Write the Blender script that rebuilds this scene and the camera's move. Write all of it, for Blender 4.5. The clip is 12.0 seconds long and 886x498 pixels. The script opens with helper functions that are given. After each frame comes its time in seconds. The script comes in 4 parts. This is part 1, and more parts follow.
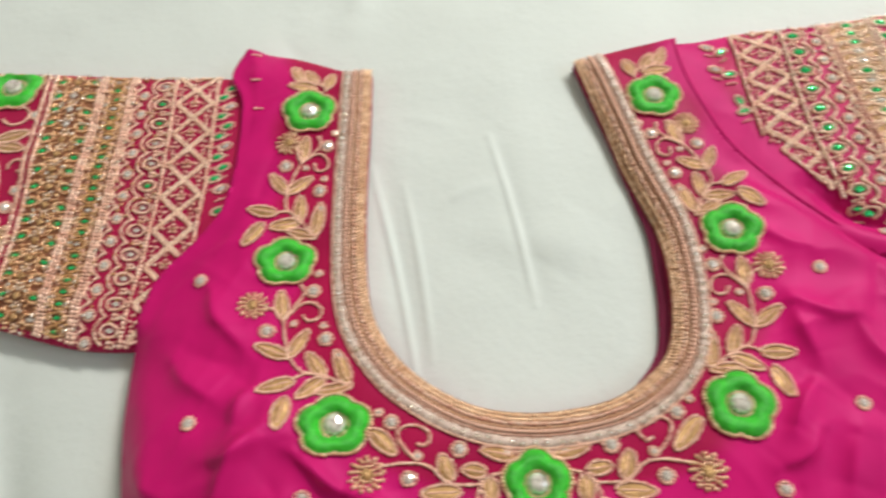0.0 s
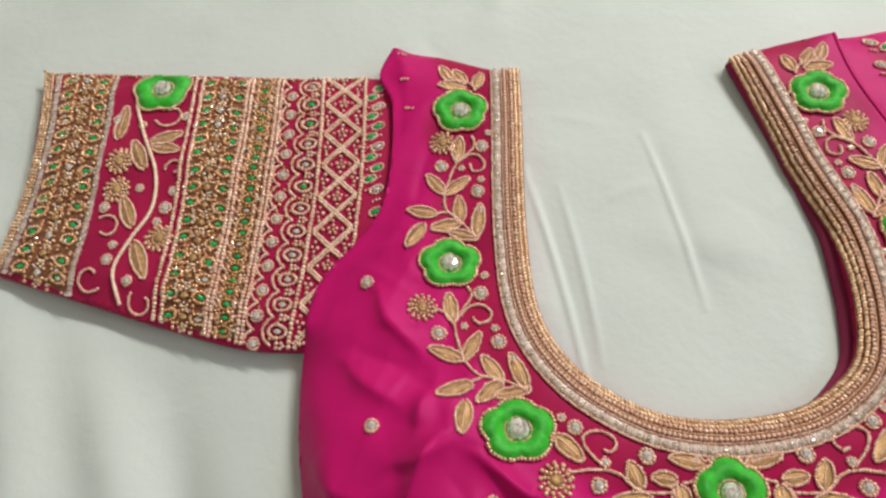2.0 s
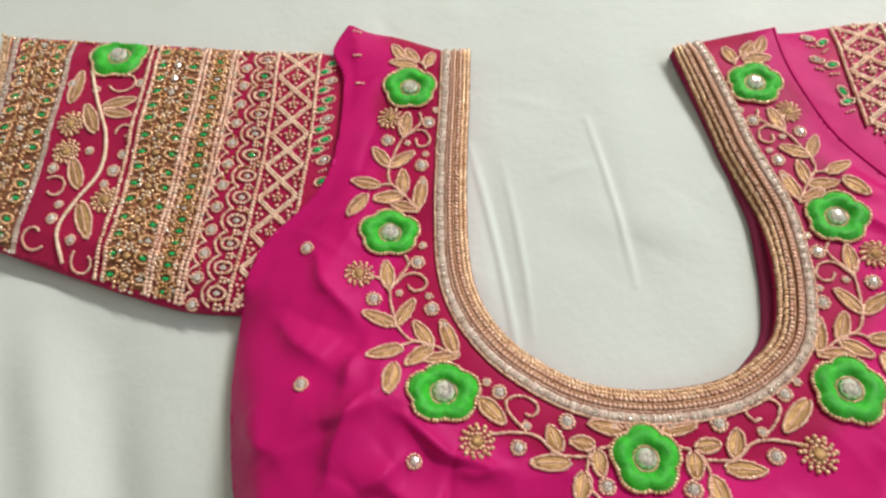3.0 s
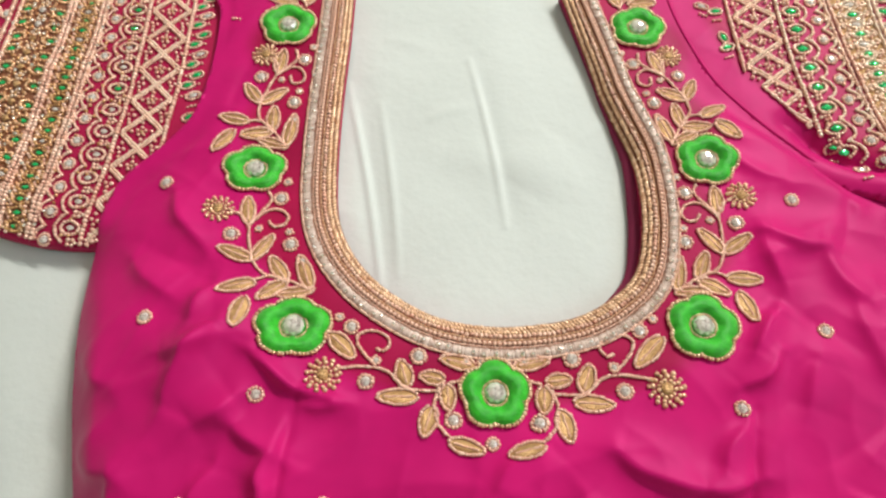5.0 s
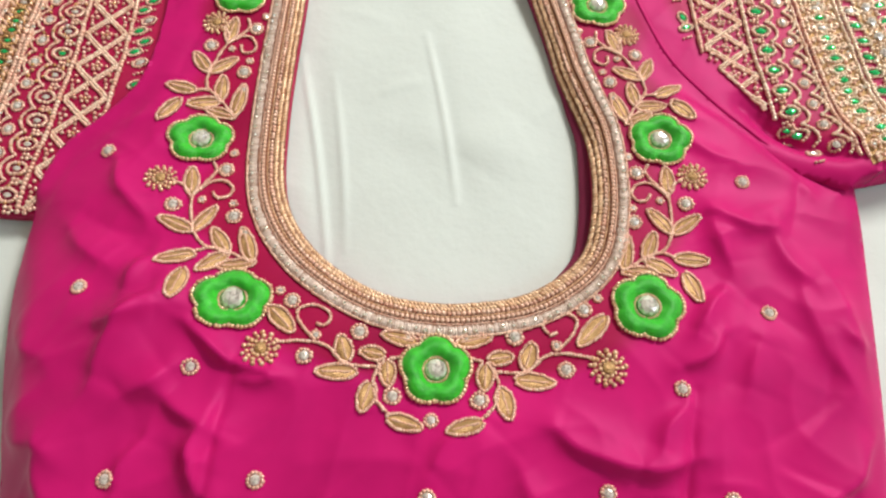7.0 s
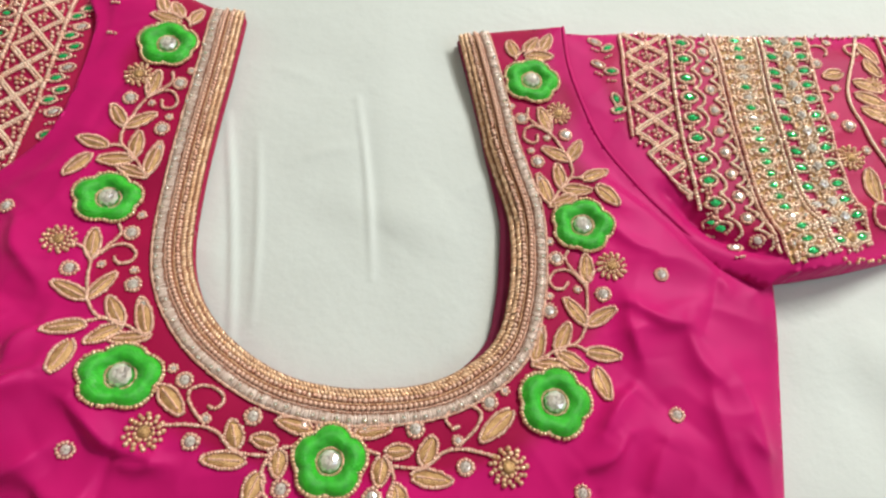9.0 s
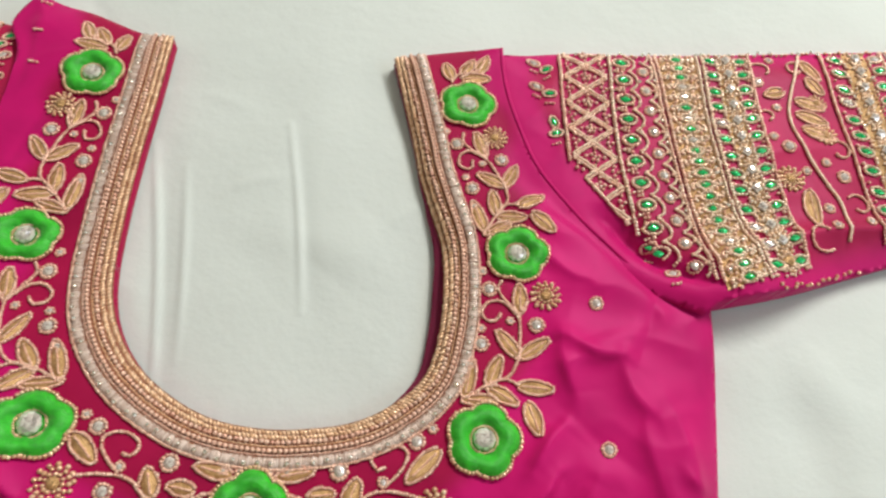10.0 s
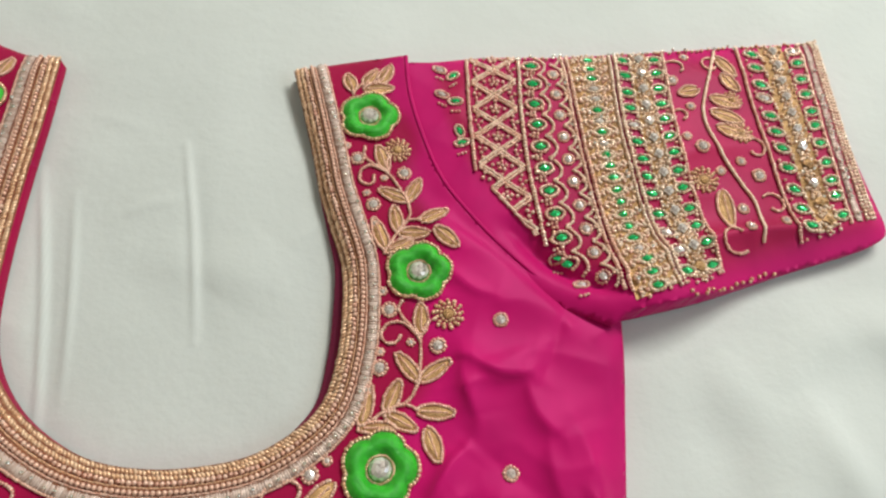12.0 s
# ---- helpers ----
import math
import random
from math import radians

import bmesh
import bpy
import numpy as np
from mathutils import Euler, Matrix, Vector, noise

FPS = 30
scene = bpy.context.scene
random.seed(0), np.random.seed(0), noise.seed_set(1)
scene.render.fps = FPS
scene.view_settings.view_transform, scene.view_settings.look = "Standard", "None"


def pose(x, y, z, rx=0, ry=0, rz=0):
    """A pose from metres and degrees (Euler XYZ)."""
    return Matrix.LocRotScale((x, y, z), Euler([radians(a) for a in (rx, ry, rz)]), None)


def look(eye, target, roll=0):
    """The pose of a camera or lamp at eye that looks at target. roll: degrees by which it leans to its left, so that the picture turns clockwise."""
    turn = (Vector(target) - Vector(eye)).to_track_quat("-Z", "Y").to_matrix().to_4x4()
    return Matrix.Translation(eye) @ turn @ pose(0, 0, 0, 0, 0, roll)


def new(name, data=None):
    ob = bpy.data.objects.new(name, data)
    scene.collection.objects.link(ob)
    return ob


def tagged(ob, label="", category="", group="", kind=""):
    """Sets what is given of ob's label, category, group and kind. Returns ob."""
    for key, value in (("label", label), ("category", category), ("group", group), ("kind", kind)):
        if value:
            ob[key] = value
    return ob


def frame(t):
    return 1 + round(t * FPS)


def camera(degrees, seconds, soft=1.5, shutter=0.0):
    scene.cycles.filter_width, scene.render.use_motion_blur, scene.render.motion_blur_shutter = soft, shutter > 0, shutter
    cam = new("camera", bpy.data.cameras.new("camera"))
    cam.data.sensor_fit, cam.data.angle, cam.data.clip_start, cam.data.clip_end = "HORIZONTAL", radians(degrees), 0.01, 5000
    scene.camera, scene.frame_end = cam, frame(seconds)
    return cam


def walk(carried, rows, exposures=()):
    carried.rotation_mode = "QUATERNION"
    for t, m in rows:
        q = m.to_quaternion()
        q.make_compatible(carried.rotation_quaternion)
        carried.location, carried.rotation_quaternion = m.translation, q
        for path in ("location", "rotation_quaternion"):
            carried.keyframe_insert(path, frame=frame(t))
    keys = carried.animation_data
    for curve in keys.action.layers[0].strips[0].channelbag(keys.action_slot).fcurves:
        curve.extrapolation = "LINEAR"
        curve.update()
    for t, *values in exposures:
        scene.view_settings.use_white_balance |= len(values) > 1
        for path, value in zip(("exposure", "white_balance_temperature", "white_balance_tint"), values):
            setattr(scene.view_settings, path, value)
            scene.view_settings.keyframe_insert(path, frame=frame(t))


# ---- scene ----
cam = camera(66.82, 12.0, 2.4, 0.5)
PATH = [
    (0, (-0.03203, -0.13132, 0.37072), (-0.08427, 0.70263, -1.44637), -6.278),
    (0.2, (-0.05822, -0.1326, 0.36691), (-0.13375, 0.71048, -1.44513), -7.021),
    (0.5, (-0.07246, -0.12593, 0.37048), (-0.19241, 0.69565, -1.44903), -9.681),
    (1, (-0.08905, -0.11974, 0.37402), (-0.20993, 0.70227, -1.44524), -10.651),
    (1.5, (-0.10842, -0.11827, 0.37666), (-0.27466, 0.7172, -1.43286), -13.133),
    (2, (-0.1095, -0.12351, 0.3731), (-0.25551, 0.69778, -1.44464), -11.985),
    (2.5, (-0.09444, -0.13397, 0.37043), (-0.20557, 0.67859, -1.45368), -8.442),
    (2.7, (-0.08978, -0.1387, 0.37154), (-0.19534, 0.6974, -1.44224), -7.557),
    (4.3, (-0.04293, -0.16503, 0.36161), (-0.10495, 0.66702, -1.45604), -4.039),
    (4.5, (-0.03741, -0.16402, 0.35841), (-0.07622, 0.6542, -1.46614), -2.460),
    (4.7, (-0.03301, -0.16776, 0.35041), (-0.03918, 0.65575, -1.47217), -0.226),
    (5, (-0.02235, -0.16804, 0.34896), (-0.04312, 0.63687, -1.48179), -1.341),
    (5.5, (-0.01767, -0.17047, 0.34726), (-0.02525, 0.62167, -1.48917), -0.235),
    (6, (-0.01005, -0.17299, 0.34401), (-0.005, 0.60256, -1.49949), 0.671),
    (6.5, (-0.00513, -0.17214, 0.34216), (0.01251, 0.58337, -1.50956), 1.710),
    (8.3, (0.01842, -0.15374, 0.34431), (0.08282, 0.67057, -1.47678), 7.610),
    (8.5, (0.02356, -0.14628, 0.34528), (0.10604, 0.67047, -1.47848), 8.915),
    (9, (0.02983, -0.13432, 0.34779), (0.12745, 0.67894, -1.47679), 10.599),
    (9.5, (0.04174, -0.12301, 0.35116), (0.14244, 0.69749, -1.47), 10.584),
    (10, (0.06074, -0.11436, 0.34935), (0.19018, 0.70122, -1.4722), 11.653),
    (10.5, (0.07476, -0.10587, 0.34698), (0.22152, 0.69596, -1.47937), 13.233),
    (11, (0.09147, -0.09978, 0.34717), (0.24646, 0.70659, -1.47649), 12.724),
    (11.5, (0.10148, -0.0954, 0.34733), (0.2882, 0.70019, -1.4781), 13.877),
    (12, (0.10917, -0.0962, 0.34681), (0.27147, 0.69972, -1.4808), 11.487),
]
EXPOSURES = [(0.0, -0.08), (0.5, -0.2), (1.5, -0.3), (2.5, -0.2), (4.5, -0.02), (6.5, 0.05), (8.5, -0.1), (9.5, -0.17), (12.0, -0.38)]
walk(cam, [(t, look(eye, target, roll)) for t, eye, target, roll in PATH], EXPOSURES)

# ---- world and light ----
world = bpy.data.worlds.new("world")
scene.world = world
world.use_nodes = True
world.node_tree.nodes["Background"].inputs[0].default_value = (0.9, 0.95, 1.0, 1)
world.node_tree.nodes["Background"].inputs[1].default_value = 0.05


def area_lamp(name, eye, target, sx, sy, watts, color):
    data = bpy.data.lights.new(name, "AREA")
    data.shape, data.size, data.size_y, data.energy, data.color = "RECTANGLE", sx, sy, watts, color
    ob = new(name, data)
    ob.matrix_world = look(eye, target)
    return ob


area_lamp("tube_light", (1.05, 1.32, 1.52), (0, 0, 0), 1.2, 0.08, 51, (1.0, 0.985, 0.93))
area_lamp("window_light", (1.93, -0.2, 1.35), (0, -0.1, 0.2), 1.0, 1.1, 16, (0.64, 0.80, 1.0))


# ---- materials ----
def material(name):
    m = bpy.data.materials.new(name)
    m.use_nodes = True
    return m, m.node_tree, m.node_tree.nodes["Principled BSDF"]


def node(tree, kind, **values):
    n = tree.nodes.new(kind)
    for k, v in values.items():
        n.inputs[k].default_value = v
    return n


def ramp(tree, fac, stops):
    r = tree.nodes.new("ShaderNodeValToRGB")
    while len(r.color_ramp.elements) < len(stops):
        r.color_ramp.elements.new(0.5)
    for e, (p, c) in zip(r.color_ramp.elements, stops):
        e.position, e.color = p, (*c, 1)
    tree.links.new(fac, r.inputs[0])
    return r.outputs[0]


def bump(tree, bsdf, height, strength, distance):
    b = node(tree, "ShaderNodeBump", Strength=strength, Distance=distance)
    tree.links.new(height, b.inputs["Height"])
    tree.links.new(b.outputs[0], bsdf.inputs["Normal"])
    return b


def coords(tree, scale=(1, 1, 1)):
    c = tree.nodes.new("ShaderNodeTexCoord")
    mp = node(tree, "ShaderNodeMapping")
    mp.inputs["Scale"].default_value = scale
    tree.links.new(c.outputs["Object"], mp.inputs[0])
    return mp.outputs[0]


def noise_tex(tree, vec, scale, detail=4.0, rough=0.55):
    n = node(tree, "ShaderNodeTexNoise", Scale=scale, Detail=detail, Roughness=rough)
    tree.links.new(vec, n.inputs["Vector"])
    return n.outputs[0]


def silk_material(name, plain, worked):
    """Shot silk; the cloth under the embroidery (attribute "worked") is backed and redder."""
    m, t, b = material(name)
    v = coords(t)
    n = noise_tex(t, v, 22, 3)
    att = t.nodes.new("ShaderNodeAttribute")
    att.attribute_name = "worked"
    lo = ramp(t, n, [(0.3, [c * 0.86 for c in plain]), (0.7, [min(1, c * 1.12) for c in plain])])
    hi = ramp(t, n, [(0.3, [c * 0.8 for c in worked]), (0.7, [min(1, c * 1.15) for c in worked])])
    mx = t.nodes.new("ShaderNodeMix")
    mx.data_type = "RGBA"
    t.links.new(att.outputs["Fac"], mx.inputs[0])
    t.links.new(lo, mx.inputs[6])
    t.links.new(hi, mx.inputs[7])
    t.links.new(mx.outputs[2], b.inputs["Base Color"])
    b.inputs["Roughness"].default_value = 0.45
    b.inputs["Specular IOR Level"].default_value = 0.26
    b.inputs["Specular Tint"].default_value = (1.0, 0.25, 0.6, 1)
    n2 = noise_tex(t, v, 26, 3, 0.5)
    n3 = noise_tex(t, coords(t, (1, 3, 1)), 500, 2)
    ad = node(t, "ShaderNodeMath")
    ad.operation = "MULTIPLY_ADD"
    ad.inputs[1].default_value = 0.02
    t.links.new(n3, ad.inputs[0])
    t.links.new(n2, ad.inputs[2])
    bump(t, b, ad.outputs[0], 0.14, 0.004)
    return m


def sheet_material():
    m, t, b = material("cotton_sheet")
    v = coords(t)
    n = noise_tex(t, v, 5, 5)
    t.links.new(ramp(t, n, [(0.25, (0.64, 0.67, 0.63)), (0.75, (0.73, 0.765, 0.725))]), b.inputs["Base Color"])
    b.inputs["Roughness"].default_value = 0.85
    b.inputs["Specular IOR Level"].default_value = 0.2
    b.inputs["Sheen Weight"].default_value = 0.15
    n2 = noise_tex(t, v, 24, 5, 0.6)
    n3 = noise_tex(t, v, 900, 2)
    ad = node(t, "ShaderNodeMath")
    ad.operation = "MULTIPLY_ADD"
    ad.inputs[1].default_value = 0.04
    t.links.new(n3, ad.inputs[0])
    t.links.new(n2, ad.inputs[2])
    bump(t, b, ad.outputs[0], 0.22, 0.005)
    return m


def metal_material(name, dark, light, rough, metallic=0.85, scale=700.0):
    m, t, b = material(name)
    g = t.nodes.new("ShaderNodeNewGeometry")
    n = noise_tex(t, coords(t), scale, 2)
    ad = node(t, "ShaderNodeMath")
    ad.operation = "MULTIPLY_ADD"
    ad.inputs[1].default_value = 0.6
    t.links.new(g.outputs["Random Per Island"], ad.inputs[0])
    mu = node(t, "ShaderNodeMath")
    mu.operation = "MULTIPLY"
    mu.inputs[1].default_value = 0.4
    t.links.new(n, mu.inputs[0])
    t.links.new(mu.outputs[0], ad.inputs[2])
    t.links.new(ramp(t, ad.outputs[0], [(0.15, dark), (0.85, light)]), b.inputs["Base Color"])
    b.inputs["Metallic"].default_value = metallic
    b.inputs["Roughness"].default_value = rough
    bump(t, b, n, 0.15, 0.0003)
    return m


def thread_material(name, dark, light, rough=0.45, scale=(1, 1, 1), wave=900.0, metallic=0.0):
    """Satin or metal thread: fine parallel strands."""
    m, t, b = material(name)
    v = coords(t, scale)
    n = noise_tex(t, v, 260, 3)
    w = node(t, "ShaderNodeTexWave", Scale=wave, Distortion=3.0, Detail=2.0)
    w.bands_direction = "DIAGONAL"
    t.links.new(v, w.inputs["Vector"])
    t.links.new(ramp(t, n, [(0.25, dark), (0.75, light)]), b.inputs["Base Color"])
    b.inputs["Roughness"].default_value = rough
    b.inputs["Metallic"].default_value = metallic
    b.inputs["Sheen Weight"].default_value = 0.2
    bump(t, b, w.outputs[1], 0.35, 0.0005)
    return m


def crystal_material(name, color, metallic=0.75, rough=0.06):
    m, t, b = material(name)
    g = t.nodes.new("ShaderNodeNewGeometry")
    # tones from dark to bright, facet by facet, paint the sparkle into the base colour
    t.links.new(ramp(t, g.outputs["Random Per Island"], [(0.0, [c * 0.40 for c in color]), (0.45, [c * 0.9 for c in color]), (1.0, [min(1, c * 1.15) for c in color])]), b.inputs["Base Color"])
    b.inputs["Metallic"].default_value = metallic
    b.inputs["Roughness"].default_value = rough
    b.inputs["Coat Weight"].default_value = 0.6
    b.inputs["Coat Roughness"].default_value = 0.03
    return m


def paint_material(name, color):
    m, t, b = material(name)
    n = noise_tex(t, coords(t), 3, 5)
    t.links.new(ramp(t, n, [(0.3, [c * 0.92 for c in color]), (0.7, color)]), b.inputs["Base Color"])
    b.inputs["Roughness"].default_value = 0.8
    bump(t, b, noise_tex(t, coords(t), 120, 3), 0.1, 0.002)
    return m


SILK = silk_material("magenta_silk", (0.55, 0.009, 0.140), (0.35, 0.009, 0.050))
SILK_RED = silk_material("magenta_silk_on_red_net", (0.55, 0.009, 0.140), (0.39, 0.017, 0.058))
# silk colour darkened to hold the shade under the neck edge
SHADED_LINING = paint_material("shaded_lining", (0.24, 0.01, 0.06))
SHEET = sheet_material()
GOLD = metal_material("gold_bead", (0.72, 0.42, 0.24), (0.98, 0.71, 0.48), 0.30, 0.5)
COPPER = metal_material("copper_gold_bead", (0.70, 0.34, 0.16), (1.0, 0.66, 0.40), 0.26, 0.5)
ROSE = metal_material("rose_gold_bead", (0.80, 0.44, 0.32), (0.99, 0.72, 0.57), 0.32, 0.35)
PALE = metal_material("pale_gold_bead", (0.82, 0.56, 0.40), (1.0, 0.83, 0.66), 0.28, 0.4)
GLINT = metal_material("bright_glint_bead", (0.90, 0.82, 0.70), (1.0, 0.96, 0.90), 0.10, 0.9)
ROSE_ONE = metal_material("rose_gold_single_bead", (0.80, 0.44, 0.32), (0.99, 0.72, 0.57), 0.32, 0.35, 260.0)
ANTIQUE = metal_material("antique_gold_bead", (0.42, 0.20, 0.07), (0.80, 0.48, 0.22), 0.34, 0.6)
SILVER = metal_material("silver_tube_bead", (0.60, 0.43, 0.35), (0.88, 0.72, 0.63), 0.26, 0.15)
CORD = metal_material("pale_gold_cord", (0.86, 0.58, 0.40), (0.99, 0.80, 0.63), 0.42, 0.2)
BACKING = thread_material("brown_gold_backing", (0.17, 0.040, 0.018), (0.34, 0.13, 0.05), 0.6, (1, 1, 1), 500, 0.2)
ZARI = thread_material("gold_zari_thread", (0.34, 0.17, 0.055), (0.72, 0.44, 0.19), 0.4, (1, 1, 1), 900, 0.4)
GREEN = thread_material("green_satin_thread", (0.010, 0.33, 0.006), (0.03, 0.60, 0.012), 0.46, (1, 1, 1), 600)
CRYSTAL = crystal_material("clear_crystal", (0.98, 0.84, 0.76), 0.35, 0.05)
EMERALD = crystal_material("green_crystal", (0.02, 0.66, 0.18), 0.35)
WALL = paint_material("wall_paint", (0.66, 0.65, 0.60))
FLOOR = paint_material("floor_tile", (0.55, 0.52, 0.47))


# ---- helpers for meshes ----
def mesh_object(name, verts, faces, mat, parent=None, label="", smooth=True, kind=""):
    me = bpy.data.meshes.new(name)
    me.from_pydata([tuple(map(float, p)) for p in verts], [], faces)
    me.polygons.foreach_set("use_smooth", [smooth] * len(me.polygons))
    me.materials.append(mat)
    me.update()
    ob = new(name, me)
    if parent:
        ob.parent = parent
    if label:
        ob["label"] = label
    if kind:
        ob["kind"] = kind
    return ob


def spline(points, step=0.003, closed=False):
    """Catmull-Rom through the points, at even steps."""
    p = np.array(points, float)
    n = len(p)
    out = []
    for i in range(n if closed else n - 1):
        if closed:
            a, b, c, d = p[(i - 1) % n], p[i], p[(i + 1) % n], p[(i + 2) % n]
        else:
            a, b, c, d = p[max(i - 1, 0)], p[i], p[i + 1], p[min(i + 2, n - 1)]
        s = np.linspace(0, 1, 16, endpoint=False)[:, None]
        out.append(0.5 * (2 * b + (c - a) * s + (2 * a - 5 * b + 4 * c - d) * s ** 2 + (3 * b - 3 * c + d - a) * s ** 3))
    out = np.vstack(out + [p[:1] if closed else p[-1:]])
    return even(out, step)


def even(line, step):
    line = np.array(line, float)
    cum = np.concatenate([[0], np.cumsum(np.linalg.norm(np.diff(line, axis=0), axis=1))])
    k = max(2, int(round(cum[-1] / step)) + 1)
    s = np.linspace(0, cum[-1], k)
    return np.stack([np.interp(s, cum, line[:, j]) for j in range(2)], 1)


def normals(line):
    t = np.gradient(line, axis=0)
    t /= np.linalg.norm(t, axis=1)[:, None] + 1e-12
    return np.stack([-t[:, 1], t[:, 0]], 1)


def distance(pts, line):
    """Distance of the points to a polyline."""
    a, b = line[:-1], line[1:]
    ab = b - a
    best = np.full(len(pts), 1e9)
    for i in range(len(a)):
        s = np.clip(((pts - a[i]) @ ab[i]) / (ab[i] @ ab[i] + 1e-15), 0, 1)
        best = np.minimum(best, np.hypot(*(pts - a[i] - s[:, None] * ab[i]).T))
    return best


def inside(pts, poly):
    x, y = pts.T
    odd = np.zeros(len(pts), bool)
    for (x0, y0), (x1, y1) in zip(poly, np.roll(poly, -1, axis=0)):
        if y0 != y1:
            odd ^= ((y0 > y) != (y1 > y)) & (x < (x1 - x0) * (y - y0) / (y1 - y0) + x0)
    return odd


def smoothstep(a, b, x):
    s = np.clip((x - a) / (b - a), 0, 1)
    return s * s * (3 - 2 * s)


def folds(pts, rows, bend=0.12, crisp=False):
    """Sum of soft creases: x0, y0, x1, y1, half width, height."""
    z = np.zeros(len(pts))
    for x0, y0, x1, y1, w, h in rows:
        a, d = np.array((x0, y0)), np.array((x1 - x0, y1 - y0))
        s = ((pts - a) @ d) / (d @ d)
        near = np.clip(s, 0, 1)
        bow = bend * np.hypot(*d) * np.sin(np.pi * near) * (1 if h > 0 else -1)
        side = np.array((-d[1], d[0])) / np.hypot(*d)
        off = pts - a - near[:, None] * d - bow[:, None] * side * 0.5
        taper = np.sin(np.pi * np.clip(near, 0.06, 0.94)) ** 0.6
        far = (off ** 2).sum(1)
        z += h * taper * (np.exp(-(np.sqrt(far + 1.4e-6) - 0.0012) / w) if crisp else np.exp(-far / (2 * w * w)))
    return z


def pleats(pts, rows):
    """Sharp folds that drop steeply on their lower left side and gently on the other."""
    z = np.zeros(len(pts))
    for x0, y0, x1, y1, w, h in rows:
        a, d = np.array((x0, y0)), np.array((x1 - x0, y1 - y0))
        ln = np.hypot(*d)
        side = np.array((-d[1], d[0])) / ln
        if side.sum() > 0:
            side = -side
        s = ((pts - a) @ d) / (d @ d)
        near = np.clip(s, 0, 1)
        along = (s - near) * ln
        across = (pts - a) @ side - 0.10 * ln * np.sin(np.pi * near) + 0.0006 * np.sin(pts @ d / ln * 210 + x0 * 900)
        wide = np.where(across > 0, 0.8 * w, 2.4 * w)
        far = np.sqrt((across / wide) ** 2 + (along / (2.0 * w)) ** 2 + 0.02) - 0.14
        z += 1.25 * h * (0.35 + 0.65 * np.sin(np.pi * np.clip(near, 0.05, 0.95)) ** 0.6) * np.exp(-far)
    return z


def creases(box, count, seed, width, height, lean=0.0, spread=math.pi):
    """Short random creases in a box x0, x1, y0, y1."""
    rng = random.Random(seed)
    rows = []
    for _ in range(count):
        x, y = rng.uniform(box[0], box[1]), rng.uniform(box[2], box[3])
        a, ln = lean + rng.uniform(-0.5, 0.5) * spread, rng.uniform(0.02, 0.065)
        rows.append((x, y, x + ln * math.cos(a), y + ln * math.sin(a), rng.uniform(*width), rng.uniform(*height) * rng.choice((1, 1, -1))))
    return rows


def rumple(pts, scale, seed, octaves=3):
    return np.array([noise.fractal((x * scale, y * scale, seed), 0.9, 2.0, octaves) for x, y in pts])


# ---- room ----
def slab(name, lo, hi, mat):
    x0, y0, z0 = lo
    x1, y1, z1 = hi
    v = [(x, y, z) for z in (z0, z1) for y in (y0, y1) for x in (x0, x1)]
    f = [(0, 2, 3, 1), (4, 5, 7, 6), (0, 1, 5, 4), (1, 3, 7, 5), (3, 2, 6, 7), (2, 0, 4, 6)]
    return tagged(mesh_object(name, v, f, mat, smooth=False), kind="structure")


slab("floor", (-2, -2, -0.11), (2, 2, -0.01), FLOOR)
slab("ceiling", (-2.1, -2.1, 2.6), (2.1, 2.1, 2.7), WALL)
slab("wall_west", (-2.1, -2.1, -0.11), (-2, 2.1, 2.6), WALL)
slab("wall_north", (-2, 2, -0.11), (2, 2.1, 2.6), WALL)
slab("wall_south", (-2, -2.1, -0.11), (2, -2, 2.6), WALL)
slab("wall_east", (2, -2.1, -0.11), (2.1, 2.1, 2.6), WALL)

# ---- bed sheet ----
SHEET_FOLDS = [
    (-0.087, 0.10, -0.059, -0.050, 0.0014, 0.0017), (-0.066, 0.085, -0.051, -0.03, 0.0014, 0.0010), (-0.078, 0.10, -0.055, -0.05, 0.005, -0.0012),
    (-0.010, 0.120, 0.010, 0.0, 0.0014, 0.0015), (-0.004, 0.12, 0.016, 0.0, 0.0045, -0.0010), (0.02, 0.02, 0.05, 0.06, 0.012, 0.002),
    (-0.03, 0.05, 0.05, 0.03, 0.010, 0.0015),
]
SHEET_HILLS = [
    (-0.42, 0.02, -0.36, -0.18, 0.016, 0.009), (-0.355, -0.01, -0.30, -0.17, 0.013, 0.007), (-0.30, -0.04, -0.245, -0.2, 0.012, -0.006),
    (0.33, -0.02, 0.36, -0.12, 0.008, 0.003), (0.30, -0.07, 0.33, -0.16, 0.010, 0.003), (0.38, 0.02, 0.43, -0.06, 0.009, 0.003),
    (0.27, 0.0, 0.30, -0.09, 0.012, -0.002),
    (0.24, 0.0, 0.40, -0.12, 0.02, 0.004), (0.30, -0.02, 0.44, 0.02, 0.012, 0.003), (0.26, -0.15, 0.36, -0.05, 0.02, 0.004),
    (-0.45, 0.26, -0.25, 0.33, 0.02, 0.004), (-0.30, 0.24, -0.18, 0.30, 0.012, 0.003), (-0.10, 0.22, -0.06, 0.36, 0.008, 0.003),
    (0.22, 0.26, 0.40, 0.30, 0.014, 0.003), (0.40, 0.22, 0.52, 0.30, 0.01, 0.003), (0.30, 0.30, 0.36, 0.42, 0.01, 0.003),
]


